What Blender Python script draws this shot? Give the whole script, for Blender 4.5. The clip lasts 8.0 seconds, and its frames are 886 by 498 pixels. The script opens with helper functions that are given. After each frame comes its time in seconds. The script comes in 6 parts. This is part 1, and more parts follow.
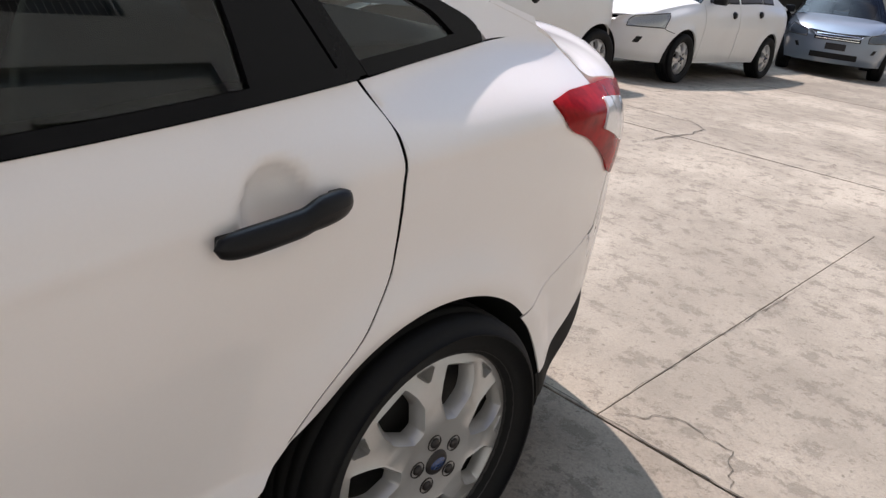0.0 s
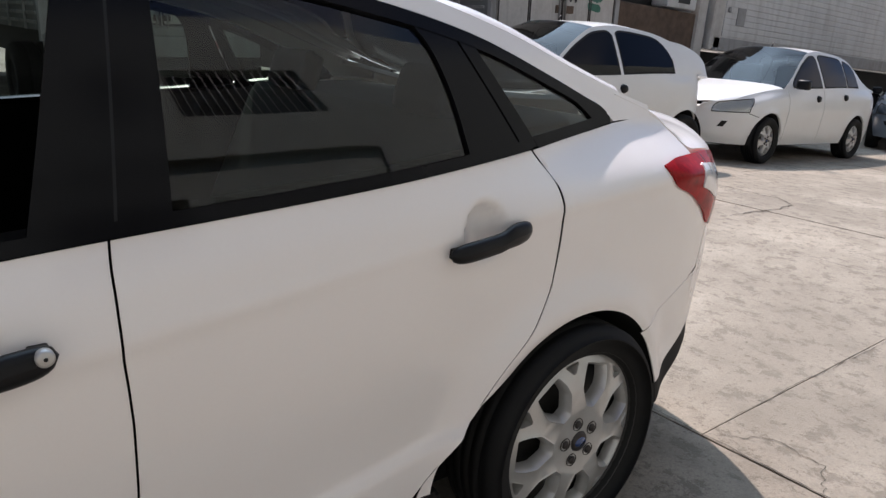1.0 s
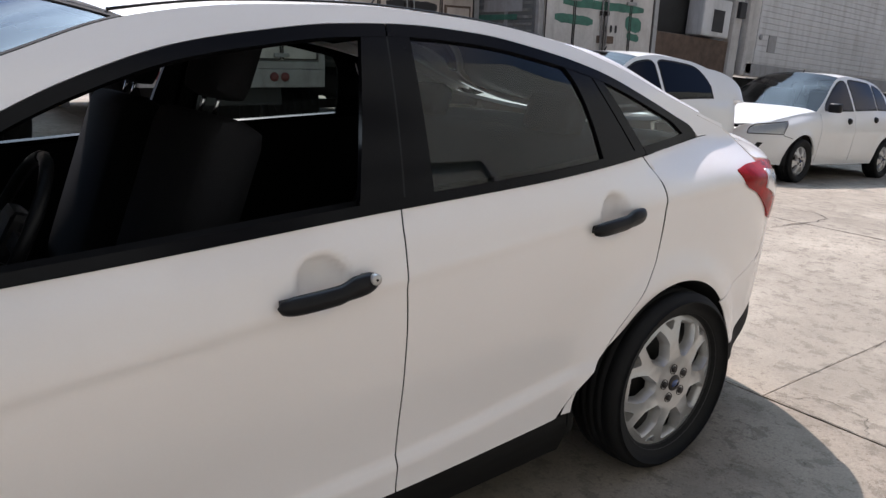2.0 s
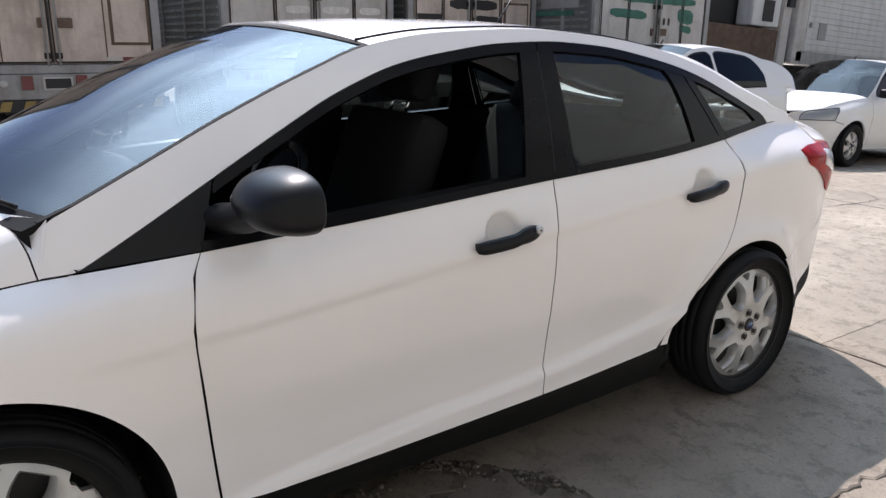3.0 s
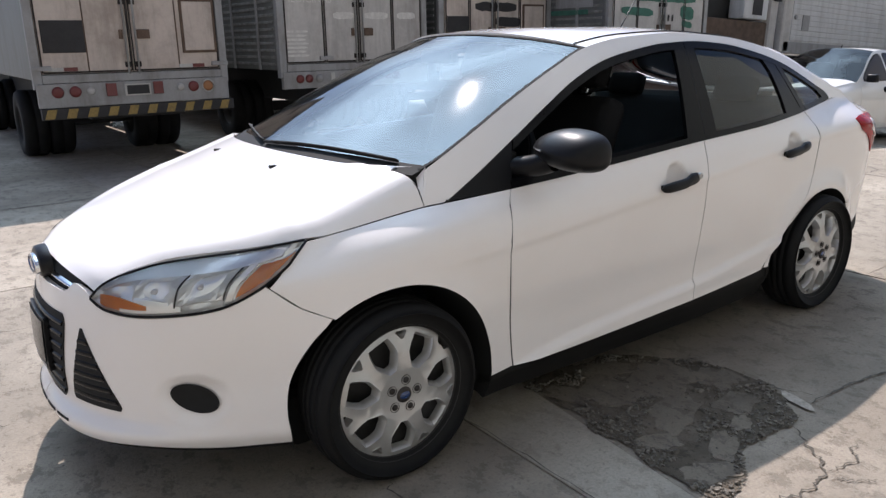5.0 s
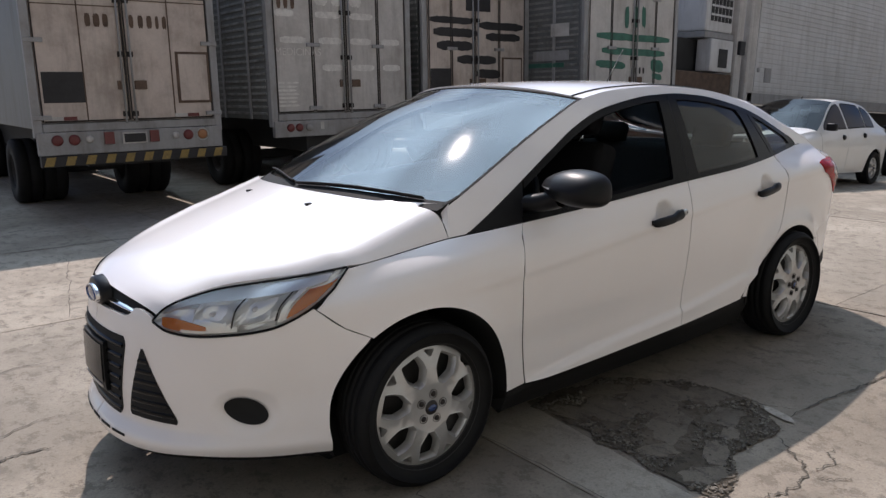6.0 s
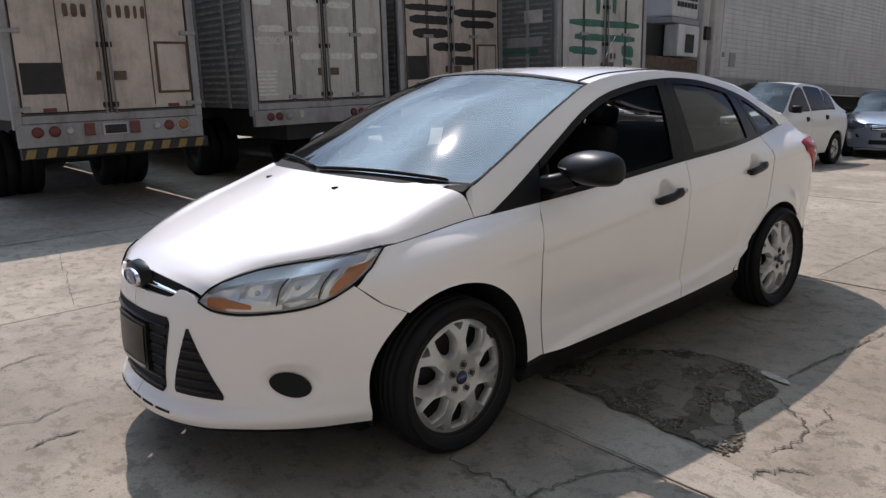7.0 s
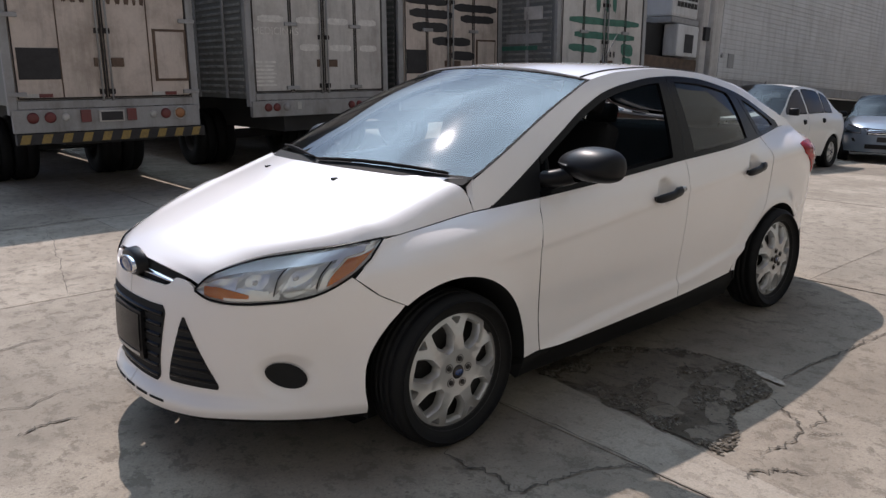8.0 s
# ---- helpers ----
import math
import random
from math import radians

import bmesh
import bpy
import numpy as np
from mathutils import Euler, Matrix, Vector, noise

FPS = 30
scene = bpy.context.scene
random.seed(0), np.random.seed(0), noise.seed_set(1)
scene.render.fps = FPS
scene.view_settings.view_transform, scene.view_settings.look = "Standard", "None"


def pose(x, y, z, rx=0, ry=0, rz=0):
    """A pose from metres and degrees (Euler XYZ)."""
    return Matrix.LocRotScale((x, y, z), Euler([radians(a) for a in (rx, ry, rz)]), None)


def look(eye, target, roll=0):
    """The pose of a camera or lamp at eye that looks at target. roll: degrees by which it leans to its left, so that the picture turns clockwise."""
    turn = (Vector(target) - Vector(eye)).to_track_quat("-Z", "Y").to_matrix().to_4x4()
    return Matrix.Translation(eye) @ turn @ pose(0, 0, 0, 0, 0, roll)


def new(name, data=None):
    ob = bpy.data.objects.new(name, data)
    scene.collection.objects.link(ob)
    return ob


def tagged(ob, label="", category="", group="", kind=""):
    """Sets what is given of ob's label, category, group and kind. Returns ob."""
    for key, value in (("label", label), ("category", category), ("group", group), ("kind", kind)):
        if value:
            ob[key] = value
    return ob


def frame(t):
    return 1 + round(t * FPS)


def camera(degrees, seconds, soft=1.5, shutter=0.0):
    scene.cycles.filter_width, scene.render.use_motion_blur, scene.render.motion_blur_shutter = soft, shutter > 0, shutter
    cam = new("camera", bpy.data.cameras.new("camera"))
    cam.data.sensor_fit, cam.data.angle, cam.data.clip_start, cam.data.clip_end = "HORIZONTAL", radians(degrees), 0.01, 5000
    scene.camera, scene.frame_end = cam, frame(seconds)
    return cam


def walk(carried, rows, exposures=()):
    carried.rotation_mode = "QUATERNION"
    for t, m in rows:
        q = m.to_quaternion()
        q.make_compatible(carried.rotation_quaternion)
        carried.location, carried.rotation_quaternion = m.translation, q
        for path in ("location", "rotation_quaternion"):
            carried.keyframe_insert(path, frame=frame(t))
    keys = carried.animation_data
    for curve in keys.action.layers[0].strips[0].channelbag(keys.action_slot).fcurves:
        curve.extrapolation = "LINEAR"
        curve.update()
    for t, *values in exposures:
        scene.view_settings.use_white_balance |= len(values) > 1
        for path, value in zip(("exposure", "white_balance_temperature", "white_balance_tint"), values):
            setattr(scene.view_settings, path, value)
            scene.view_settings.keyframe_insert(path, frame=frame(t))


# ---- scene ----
cam = camera(61.5, 8.0, soft=1.4)
PATH = [
    (0, (1.769, -1.696, 1.283), (3.093, -0.421, 0.495), 4.9),
    (0.5, (1.589, -1.797, 1.316), (2.889, -0.402, 0.712), 5.4),
    (0.8, (1.404, -1.918, 1.320), (2.658, -0.460, 0.768), 3.0),
    (1, (1.291, -1.967, 1.326), (2.495, -0.48, 0.743), 2.5),
    (1.2, (1.179, -2.003, 1.332), (2.382, -0.511, 0.76), 3.3),
    (2.3, (0.484, -2.343, 1.374), (1.598, -0.765, 0.854), 0.6),
    (2.5, (0.39, -2.413, 1.39), (1.448, -0.806, 0.842), 0.9),
    (3, (0.032, -2.547, 1.411), (1.103, -0.946, 0.871), 0.5),
    (3.5, (-0.285, -2.66, 1.408), (0.785, -1.056, 0.875), 0.7),
    (4, (-0.612, -2.789, 1.419), (0.453, -1.185, 0.879), -0.4),
    (4.5, (-0.929, -2.787, 1.422), (0.208, -1.221, 0.918), -1.4),
    (5, (-1.201, -2.78, 1.438), (-0.075, -1.219, 0.895), -1.0),
    (5.2, (-1.279, -2.794, 1.448), (-0.157, -1.219, 0.937), -0.3),
    (6.3, (-1.627, -2.942, 1.451), (-0.395, -1.421, 1.039), -1.7),
    (6.5, (-1.696, -2.924, 1.462), (-0.463, -1.405, 1.044), -2.7),
    (7, (-1.81, -2.891, 1.452), (-0.539, -1.415, 0.998), -1.5),
    (7.5, (-1.823, -2.878, 1.445), (-0.549, -1.405, 0.992), -0.1),
    (8, (-1.818, -2.871, 1.442), (-0.537, -1.408, 0.976), -0.2),
]
walk(cam, [(t, look(eye, target, roll)) for t, eye, target, roll in PATH], exposures=[
    (0.0, 0.66, 6700, 23), (1.0, 0.53, 6600, 22), (2.5, 0.80, 6500, 22), (3.5, 0.86, 6450, 21), (4.5, 0.78, 6450, 21), (5.2, 0.58, 6500, 21), (6.3, 0.14, 6640, 22), (8.0, 0.15, 6640, 22)])

# ---- light: high sun from behind the trucks, clear sky ----
SUN = Vector((0.29, 0.655, 1.0)).normalized()
world = bpy.data.worlds.new("world")
scene.world = world
world.use_nodes = True
wn = world.node_tree.nodes
sky = wn.new("ShaderNodeTexSky")
sky.sky_type, sky.sun_disc = "NISHITA", False
sky.sun_elevation = math.asin(SUN.z)
sky.sun_rotation = math.atan2(SUN.x, SUN.y)
sky.air_density, sky.dust_density, sky.altitude = 1.0, 2.0, 2200
wl = world.node_tree.links
tc, mp, cloud, ramp, mix = (wn.new("ShaderNode" + k) for k in ("TexCoord", "Mapping", "TexNoise", "MapRange", "Mix"))
# thin bright cloud over a clear sky
wl.new(tc.outputs["Generated"], mp.inputs[0])
mp.inputs["Scale"].default_value = (1.0, 1.6, 2.6)
mp.inputs["Rotation"].default_value = (0.2, 0.1, 0.7)
wl.new(mp.outputs[0], cloud.inputs["Vector"])
cloud.inputs["Scale"].default_value, cloud.inputs["Detail"].default_value, cloud.inputs["Roughness"].default_value, cloud.inputs["Distortion"].default_value = 1.5, 3, 0.45, 0.7
ramp.inputs["From Min"].default_value, ramp.inputs["From Max"].default_value = 0.44, 0.72
ramp.interpolation_type = "SMOOTHSTEP"
wl.new(cloud.outputs[0], ramp.inputs[0])
mix.data_type = "RGBA"
wl.new(ramp.outputs[0], mix.inputs[0])
wl.new(sky.outputs[0], mix.inputs[6])
mix.inputs[7].default_value = (4.2, 4.4, 4.7, 1)
# bright haze round the sun
aim, glow, haze = wn.new("ShaderNodeVectorMath"), wn.new("ShaderNodeMapRange"), wn.new("ShaderNodeMix")
aim.operation = "DOT_PRODUCT"
aim.inputs[1].default_value = SUN
wl.new(tc.outputs["Generated"], aim.inputs[0])
glow.inputs["From Min"].default_value, glow.inputs["From Max"].default_value, glow.inputs["To Max"].default_value = 0.72, 1.02, 1.0
glow.interpolation_type = "SMOOTHSTEP"
wl.new(aim.outputs["Value"], glow.inputs[0])
haze.data_type = "RGBA"
veil, thick = wn.new("ShaderNodeMapRange"), wn.new("ShaderNodeMath")
veil.inputs["From Min"].default_value, veil.inputs["From Max"].default_value, veil.inputs["To Min"].default_value = 0.38, 0.64, 0.42
wl.new(cloud.outputs[0], veil.inputs[0])
thick.operation = "MULTIPLY"
wl.new(glow.outputs[0], thick.inputs[0])
wl.new(veil.outputs[0], thick.inputs[1])
wl.new(thick.outputs[0], haze.inputs[0])
wl.new(mix.outputs[2], haze.inputs[6])
haze.inputs[7].default_value = (24.0, 35.0, 43.0, 1)
wn["Background"].inputs["Strength"].default_value = 0.082
wl.new(haze.outputs[2], wn["Background"].inputs["Color"])
sun = new("sun", bpy.data.lights.new("sun", "SUN"))
sun.data.energy, sun.data.angle, sun.data.color = 3.75, radians(0.53), (1.0, 0.95, 0.87)
sun.matrix_world = Matrix.Translation((0, 0, 20)) @ (-SUN).to_track_quat("-Z", "Y").to_matrix().to_4x4()

# ---- materials ----
def material(name, color, rough=0.5, metal=0.0, vary=0.12, scale=3.0, fine=60.0, bump=0.0, coat=0.0, dirt=None, dirt_amount=0.35, dirt_scale=1.4, spec=0.5, streak=0.0):
    """A surface with variation at two scales, optional stains of another colour and a fine relief."""
    m = bpy.data.materials.new(name)
    m.use_nodes = True
    n, l = m.node_tree.nodes, m.node_tree.links
    b = n["Principled BSDF"]
    b.inputs["Roughness"].default_value, b.inputs["Metallic"].default_value = rough, metal
    b.inputs["Specular IOR Level"].default_value = spec
    b.inputs["Coat Weight"].default_value, b.inputs["Coat Roughness"].default_value = coat, 0.04
    tc = n.new("ShaderNodeTexCoord")
    big, small = n.new("ShaderNodeTexNoise"), n.new("ShaderNodeTexNoise")
    big.inputs["Scale"].default_value, big.inputs["Detail"].default_value = scale, 6
    small.inputs["Scale"].default_value, small.inputs["Detail"].default_value = fine, 3
    for t in (big, small):
        l.new(tc.outputs["Object"], t.inputs["Vector"])
    mix = n.new("ShaderNodeMath")
    mix.operation = "MULTIPLY_ADD"
    l.new(big.outputs[0], mix.inputs[0])
    mix.inputs[1].default_value = 0.65
    sc = n.new("ShaderNodeMath")
    sc.operation = "MULTIPLY"
    l.new(small.outputs[0], sc.inputs[0])
    sc.inputs[1].default_value = 0.35
    l.new(sc.outputs[0], mix.inputs[2])
    ramp = n.new("ShaderNodeValToRGB")
    lo, hi = [max(0.0, c * (1 - vary)) for c in color], [min(1.0, c * (1 + vary)) for c in color]
    ramp.color_ramp.elements[0].position, ramp.color_ramp.elements[1].position = 0.32, 0.68
    ramp.color_ramp.elements[0].color, ramp.color_ramp.elements[1].color = (*lo, 1), (*hi, 1)
    l.new(mix.outputs[0], ramp.inputs[0])
    out = ramp.outputs[0]
    if dirt:
        dn, dr, dm = n.new("ShaderNodeTexNoise"), n.new("ShaderNodeValToRGB"), n.new("ShaderNodeMix")
        dn.inputs["Scale"].default_value, dn.inputs["Detail"].default_value, dn.inputs["Roughness"].default_value = dirt_scale, 9, 0.68
        l.new(tc.outputs["Object"], dn.inputs["Vector"])
        dr.color_ramp.elements[0].position, dr.color_ramp.elements[1].position = 0.46, 0.72
        l.new(dn.outputs[0], dr.inputs[0])
        k = n.new("ShaderNodeMath")
        k.operation = "MULTIPLY"
        k.inputs[1].default_value = dirt_amount
        l.new(dr.outputs[0], k.inputs[0])
        dm.data_type = "RGBA"
        l.new(k.outputs[0], dm.inputs[0])
        l.new(out, dm.inputs[6])
        dm.inputs[7].default_value = (*dirt, 1)
        out = dm.outputs[2]
    if streak:
        # grime run down in narrow streaks
        sm, sn, sr, sx = (n.new("ShaderNode" + k) for k in ("Mapping", "TexNoise", "MapRange", "Mix"))
        sm.inputs["Scale"].default_value = (4.5, 4.5, 0.6)
        l.new(tc.outputs["Object"], sm.inputs[0])
        l.new(sm.outputs[0], sn.inputs["Vector"])
        sn.inputs["Scale"].default_value, sn.inputs["Detail"].default_value, sn.inputs["Roughness"].default_value = 1.3, 6, 0.65
        sr.inputs["From Min"].default_value, sr.inputs["From Max"].default_value, sr.inputs["To Max"].default_value = 0.48, 0.74, streak
        l.new(sn.outputs[0], sr.inputs[0])
        sx.data_type = "RGBA"
        l.new(sr.outputs[0], sx.inputs[0])
        l.new(out, sx.inputs[6])
        sx.inputs[7].default_value = (0.075, 0.055, 0.042, 1)
        out = sx.outputs[2]
    l.new(out, b.inputs["Base Color"])
    if bump:
        bp = n.new("ShaderNodeBump")
        bp.inputs["Strength"].default_value, bp.inputs["Distance"].default_value = min(1.0, bump * 4), 0.01
        l.new(mix.outputs[0], bp.inputs["Height"])
        l.new(bp.outputs[0], b.inputs["Normal"])
    return m


def glass(name, tint, rough=0.0, ior=1.8, glare=0.0):
    """A thin pane: mirror gloss by angle over a tinted see-through layer, with rough gloss added as a glow round the
    sun's glint.
    """
    m = bpy.data.materials.new(name)
    m.use_nodes = True
    n, l = m.node_tree.nodes, m.node_tree.links
    n.remove(n["Principled BSDF"])
    tr, gl, fr, mx = n.new("ShaderNodeBsdfTransparent"), n.new("ShaderNodeBsdfGlossy"), n.new("ShaderNodeFresnel"), n.new("ShaderNodeMixShader")
    tr.inputs["Color"].default_value = (*tint, 1)
    gl.inputs["Roughness"].default_value = rough
    fr.inputs["IOR"].default_value = ior
    l.new(fr.outputs[0], mx.inputs[0])
    l.new(tr.outputs[0], mx.inputs[1])
    l.new(gl.outputs[0], mx.inputs[2])
    out = mx.outputs[0]
    if glare:
        wide_gloss, top = n.new("ShaderNodeBsdfGlossy"), n.new("ShaderNodeMixShader")
        wide_gloss.inputs["Roughness"].default_value = 0.1
        top.inputs[0].default_value = glare
        l.new(out, top.inputs[1])
        l.new(wide_gloss.outputs[0], top.inputs[2])
        out = top.outputs[0]
    l.new(out, n["Material Output"].inputs["Surface"])
    return m


PAINT = material("white_paint", (0.83, 0.79, 0.775), 0.38, vary=0.015, scale=2, fine=220, coat=1.0, dirt=(0.62, 0.57, 0.5), dirt_amount=0.10)
PAINT_OLD = material("white_paint_worn", (0.72, 0.72, 0.71), 0.4, vary=0.02, scale=2, fine=90, coat=0.6, dirt=(0.5, 0.47, 0.42), dirt_amount=0.15)
PAINT_BLUE = material("pale_blue_paint", (0.22, 0.27, 0.33), 0.35, metal=0.4, vary=0.03, coat=0.9)
BLACK = material("black_plastic", (0.009, 0.009, 0.010), 0.36, vary=0.15, fine=300, bump=0.015, spec=0.2)
TRIM = material("black_trim", (0.005, 0.005, 0.006), 0.16, vary=0.1, spec=0.14)
SILLBLACK = material("dusty_black_plastic", (0.006, 0.006, 0.006), 0.7, vary=0.2, dirt=(0.03, 0.027, 0.024), dirt_amount=0.2, spec=0.2)
RUBBER = material("tyre_rubber", (0.008, 0.008, 0.008), 0.75, vary=0.2, scale=6, fine=120, bump=0.03, dirt=(0.03, 0.027, 0.024), dirt_amount=0.15, dirt_scale=5, spec=0.25)
DARK = material("dark_void", (0.008, 0.008, 0.008), 0.9, vary=0.2)
SILVER = material("silver_lacquer", (0.50, 0.495, 0.485), 0.3, metal=0.5, vary=0.04, dirt=(0.25, 0.22, 0.19), dirt_amount=0.2, dirt_scale=9)
CHROME = material("chrome", (0.78, 0.79, 0.8), 0.08, metal=1.0, vary=0.02)
STEEL = material("dark_steel", (0.035, 0.033, 0.032), 0.6, metal=0.3, vary=0.25)
NUT = material("tarnished_nut", (0.03, 0.026, 0.025), 0.45, metal=0.4, vary=0.3)
FABRIC = material("charcoal_cloth", (0.013, 0.013, 0.014), 0.95, vary=0.2, fine=120, spec=0.1)
# lighter copy of the charcoal cloth: sun through the rear screen as colour
LITCLOTH = material("sunlit_seat_cloth", (0.04, 0.041, 0.043), 0.95, vary=0.25, fine=140, spec=0.1)
DASH = material("dark_dashboard", (0.03, 0.03, 0.032), 0.65, vary=0.1, fine=300)
AMBER = material("amber_lens", (0.62, 0.17, 0.02), 0.12, vary=0.15, fine=90, coat=0.8)
RED = material("red_lens", (0.30, 0.006, 0.006), 0.2, vary=0.45, scale=14, fine=70, spec=0.1)
CLEARLENS = material("milky_lens", (0.72, 0.70, 0.70), 0.15, vary=0.15, fine=120, coat=1.0)
REFLECTOR = material("lamp_silvering", (0.90, 0.91, 0.92), 0.14, metal=0.45, vary=0.04, scale=30)
BLUE = material("blue_enamel", (0.02, 0.05, 0.16), 0.2, vary=0.05, coat=0.8)
GLASS = glass("window_glass", (0.50, 0.59, 0.54), ior=1.58)
SCREEN = glass("windscreen_glass", (0.52, 0.60, 0.60), ior=2.2, glare=0.004)
LENS = glass("lamp_cover", (0.96, 0.97, 0.97), ior=1.5)

# ---- mesh helpers ----
def mesh_of(name, verts, faces, mat, flat=False):
    me = bpy.data.meshes.new(name)
    me.from_pydata([tuple(v) for v in verts], [], faces)
    if not flat:
        me.polygons.foreach_set("use_smooth", [True] * len(me.polygons))
    if mat:
        me.materials.append(mat)
    me.update()
    return me


def piece(name, me, parent=None, label="", at=None):
    ob = new(name, me)
    if parent is not None:
        ob.parent = parent
    if at is not None:
        ob.matrix_local = at
    if label:
        ob["label"] = label
    return ob


def part(name, bm, mat, parent=None, label="", at=None, smooth_angle=None):
    """Links a bmesh as one mesh object under a thing or a part."""
    me = bpy.data.meshes.new(name)
    bm.normal_update()
    if smooth_angle is not None:
        for f in bm.faces:
            f.smooth = True
        for e in bm.edges:
            e.smooth = len(e.link_faces) == 2 and e.calc_face_angle(0.0) < radians(smooth_angle)
    bm.to_mesh(me)
    bm.free()
    me.materials.append(mat)
    return piece(name, me, parent, label, at)


def thing(name, label, category, group="", at=None):
    ob = new(name)
    ob.empty_display_size = 0.2
    if at is not None:
        ob.matrix_world = at
    return tagged(ob, label, category, group)


def box(bm, lo, hi, bevel=0.0, m=None):
    """Adds a box from corner to corner, its edges bevelled, to a bmesh."""
    made = bmesh.ops.create_cube(bm, size=1.0)["verts"]
    mat = Matrix.Translation([(a + b) / 2 for a, b in zip(lo, hi)]) @ Matrix.Diagonal([b - a for a, b in zip(lo, hi)] + [1])
    bmesh.ops.transform(bm, matrix=mat, verts=made)
    if bevel:
        edges = list({e for v in made for e in v.link_edges})
        got = bmesh.ops.bevel(bm, geom=edges, offset=bevel, segments=2, affect="EDGES", profile=0.6)
        made = list({v for f in got["faces"] for v in f.verts} | {v for v in made if v.is_valid})
    if m is not None:
        bmesh.ops.transform(bm, matrix=m, verts=[v for v in made if v.is_valid])
    return bm


def boxed(lo, hi, bevel=0.0):
    return box(bmesh.new(), lo, hi, bevel)


def lathe(profile, n=48, axis="Y", close=False):
    """Turns (radius, along) pairs round an axis."""
    verts, faces, k = [], [], len(profile)
    for i in range(n):
        a = 2 * math.pi * i / n
        for r, h in profile:
            c, s = r * math.cos(a), r * math.sin(a)
            verts.append({"Y": (c, h, s), "Z": (c, s, h), "X": (h, c, s)}[axis])
    for i in range(n):
        for j in range(k if close else k - 1):
            a, b = i * k + j, i * k + (j + 1) % k
            c, d = ((i + 1) % n) * k + (j + 1) % k, ((i + 1) % n) * k + j
            faces.append((a, b, c, d))
    return verts, faces


def tube(points, r, n=8):
    """A round bar along a line of points."""
    pts = [Vector(p) for p in points]
    verts, faces = [], []
    for i, p in enumerate(pts):
        d = (pts[min(i + 1, len(pts) - 1)] - pts[max(i - 1, 0)]).normalized()
        side = d.cross(Vector((0, 0, 1)) if abs(d.z) < 0.9 else Vector((1, 0, 0))).normalized()
        up = side.cross(d)
        for k in range(n):
            a = 2 * math.pi * k / n
            verts.append(p + (side * math.cos(a) + up * math.sin(a)) * r)
    for i in range(len(pts) - 1):
        for k in range(n):
            faces.append((i * n + k, i * n + (k + 1) % n, (i + 1) * n + (k + 1) % n, (i + 1) * n + k))
    faces += [tuple(range(n))[::-1], tuple((len(pts) - 1) * n + k for k in range(n))]
    return verts, faces


def sheet(fn, nu, nv, flip=False, hem=0.018, into=None):
    """A grid of fn(u, v) with a hem folded in behind its border. into: the way that the hem goes, else against the normal."""
    pts = [[Vector(fn(i / nu, j / nv)) for j in range(nv + 1)] for i in range(nu + 1)]
    verts = [p for row in pts for p in row]
    ix = lambda i, j: i * (nv + 1) + j
    faces = []
    for i in range(nu):
        for j in range(nv):
            q = (ix(i, j), ix(i + 1, j), ix(i + 1, j + 1), ix(i, j + 1))
            faces.append(q[::-1] if flip else q)
    if hem:
        def normal(i, j):
            a = pts[min(i + 1, nu)][j] - pts[max(i - 1, 0)][j]
            b = pts[i][min(j + 1, nv)] - pts[i][max(j - 1, 0)]
            n = a.cross(b)
            if n.length < 1e-9:
                return Vector((0, 0, 0))
            return n.normalized() * (-1 if flip else 1)
        ring = [(i, 0) for i in range(nu)] + [(nu, j) for j in range(nv)] + [(i, nv) for i in range(nu, 0, -1)] + [(0, j) for j in range(nv, 0, -1)]
        base = len(verts)
        for i, j in ring:
            n = normal(i, j) if into is None else -Vector(into)
            verts += [pts[i][j], pts[i][j] - n * hem]
        k = len(ring)
        for a in range(k):
            b = (a + 1) % k
            q = (base + 2 * a, base + 2 * a + 1, base + 2 * b + 1, base + 2 * b)
            faces.append(q[::-1] if flip else q)
    return verts, faces

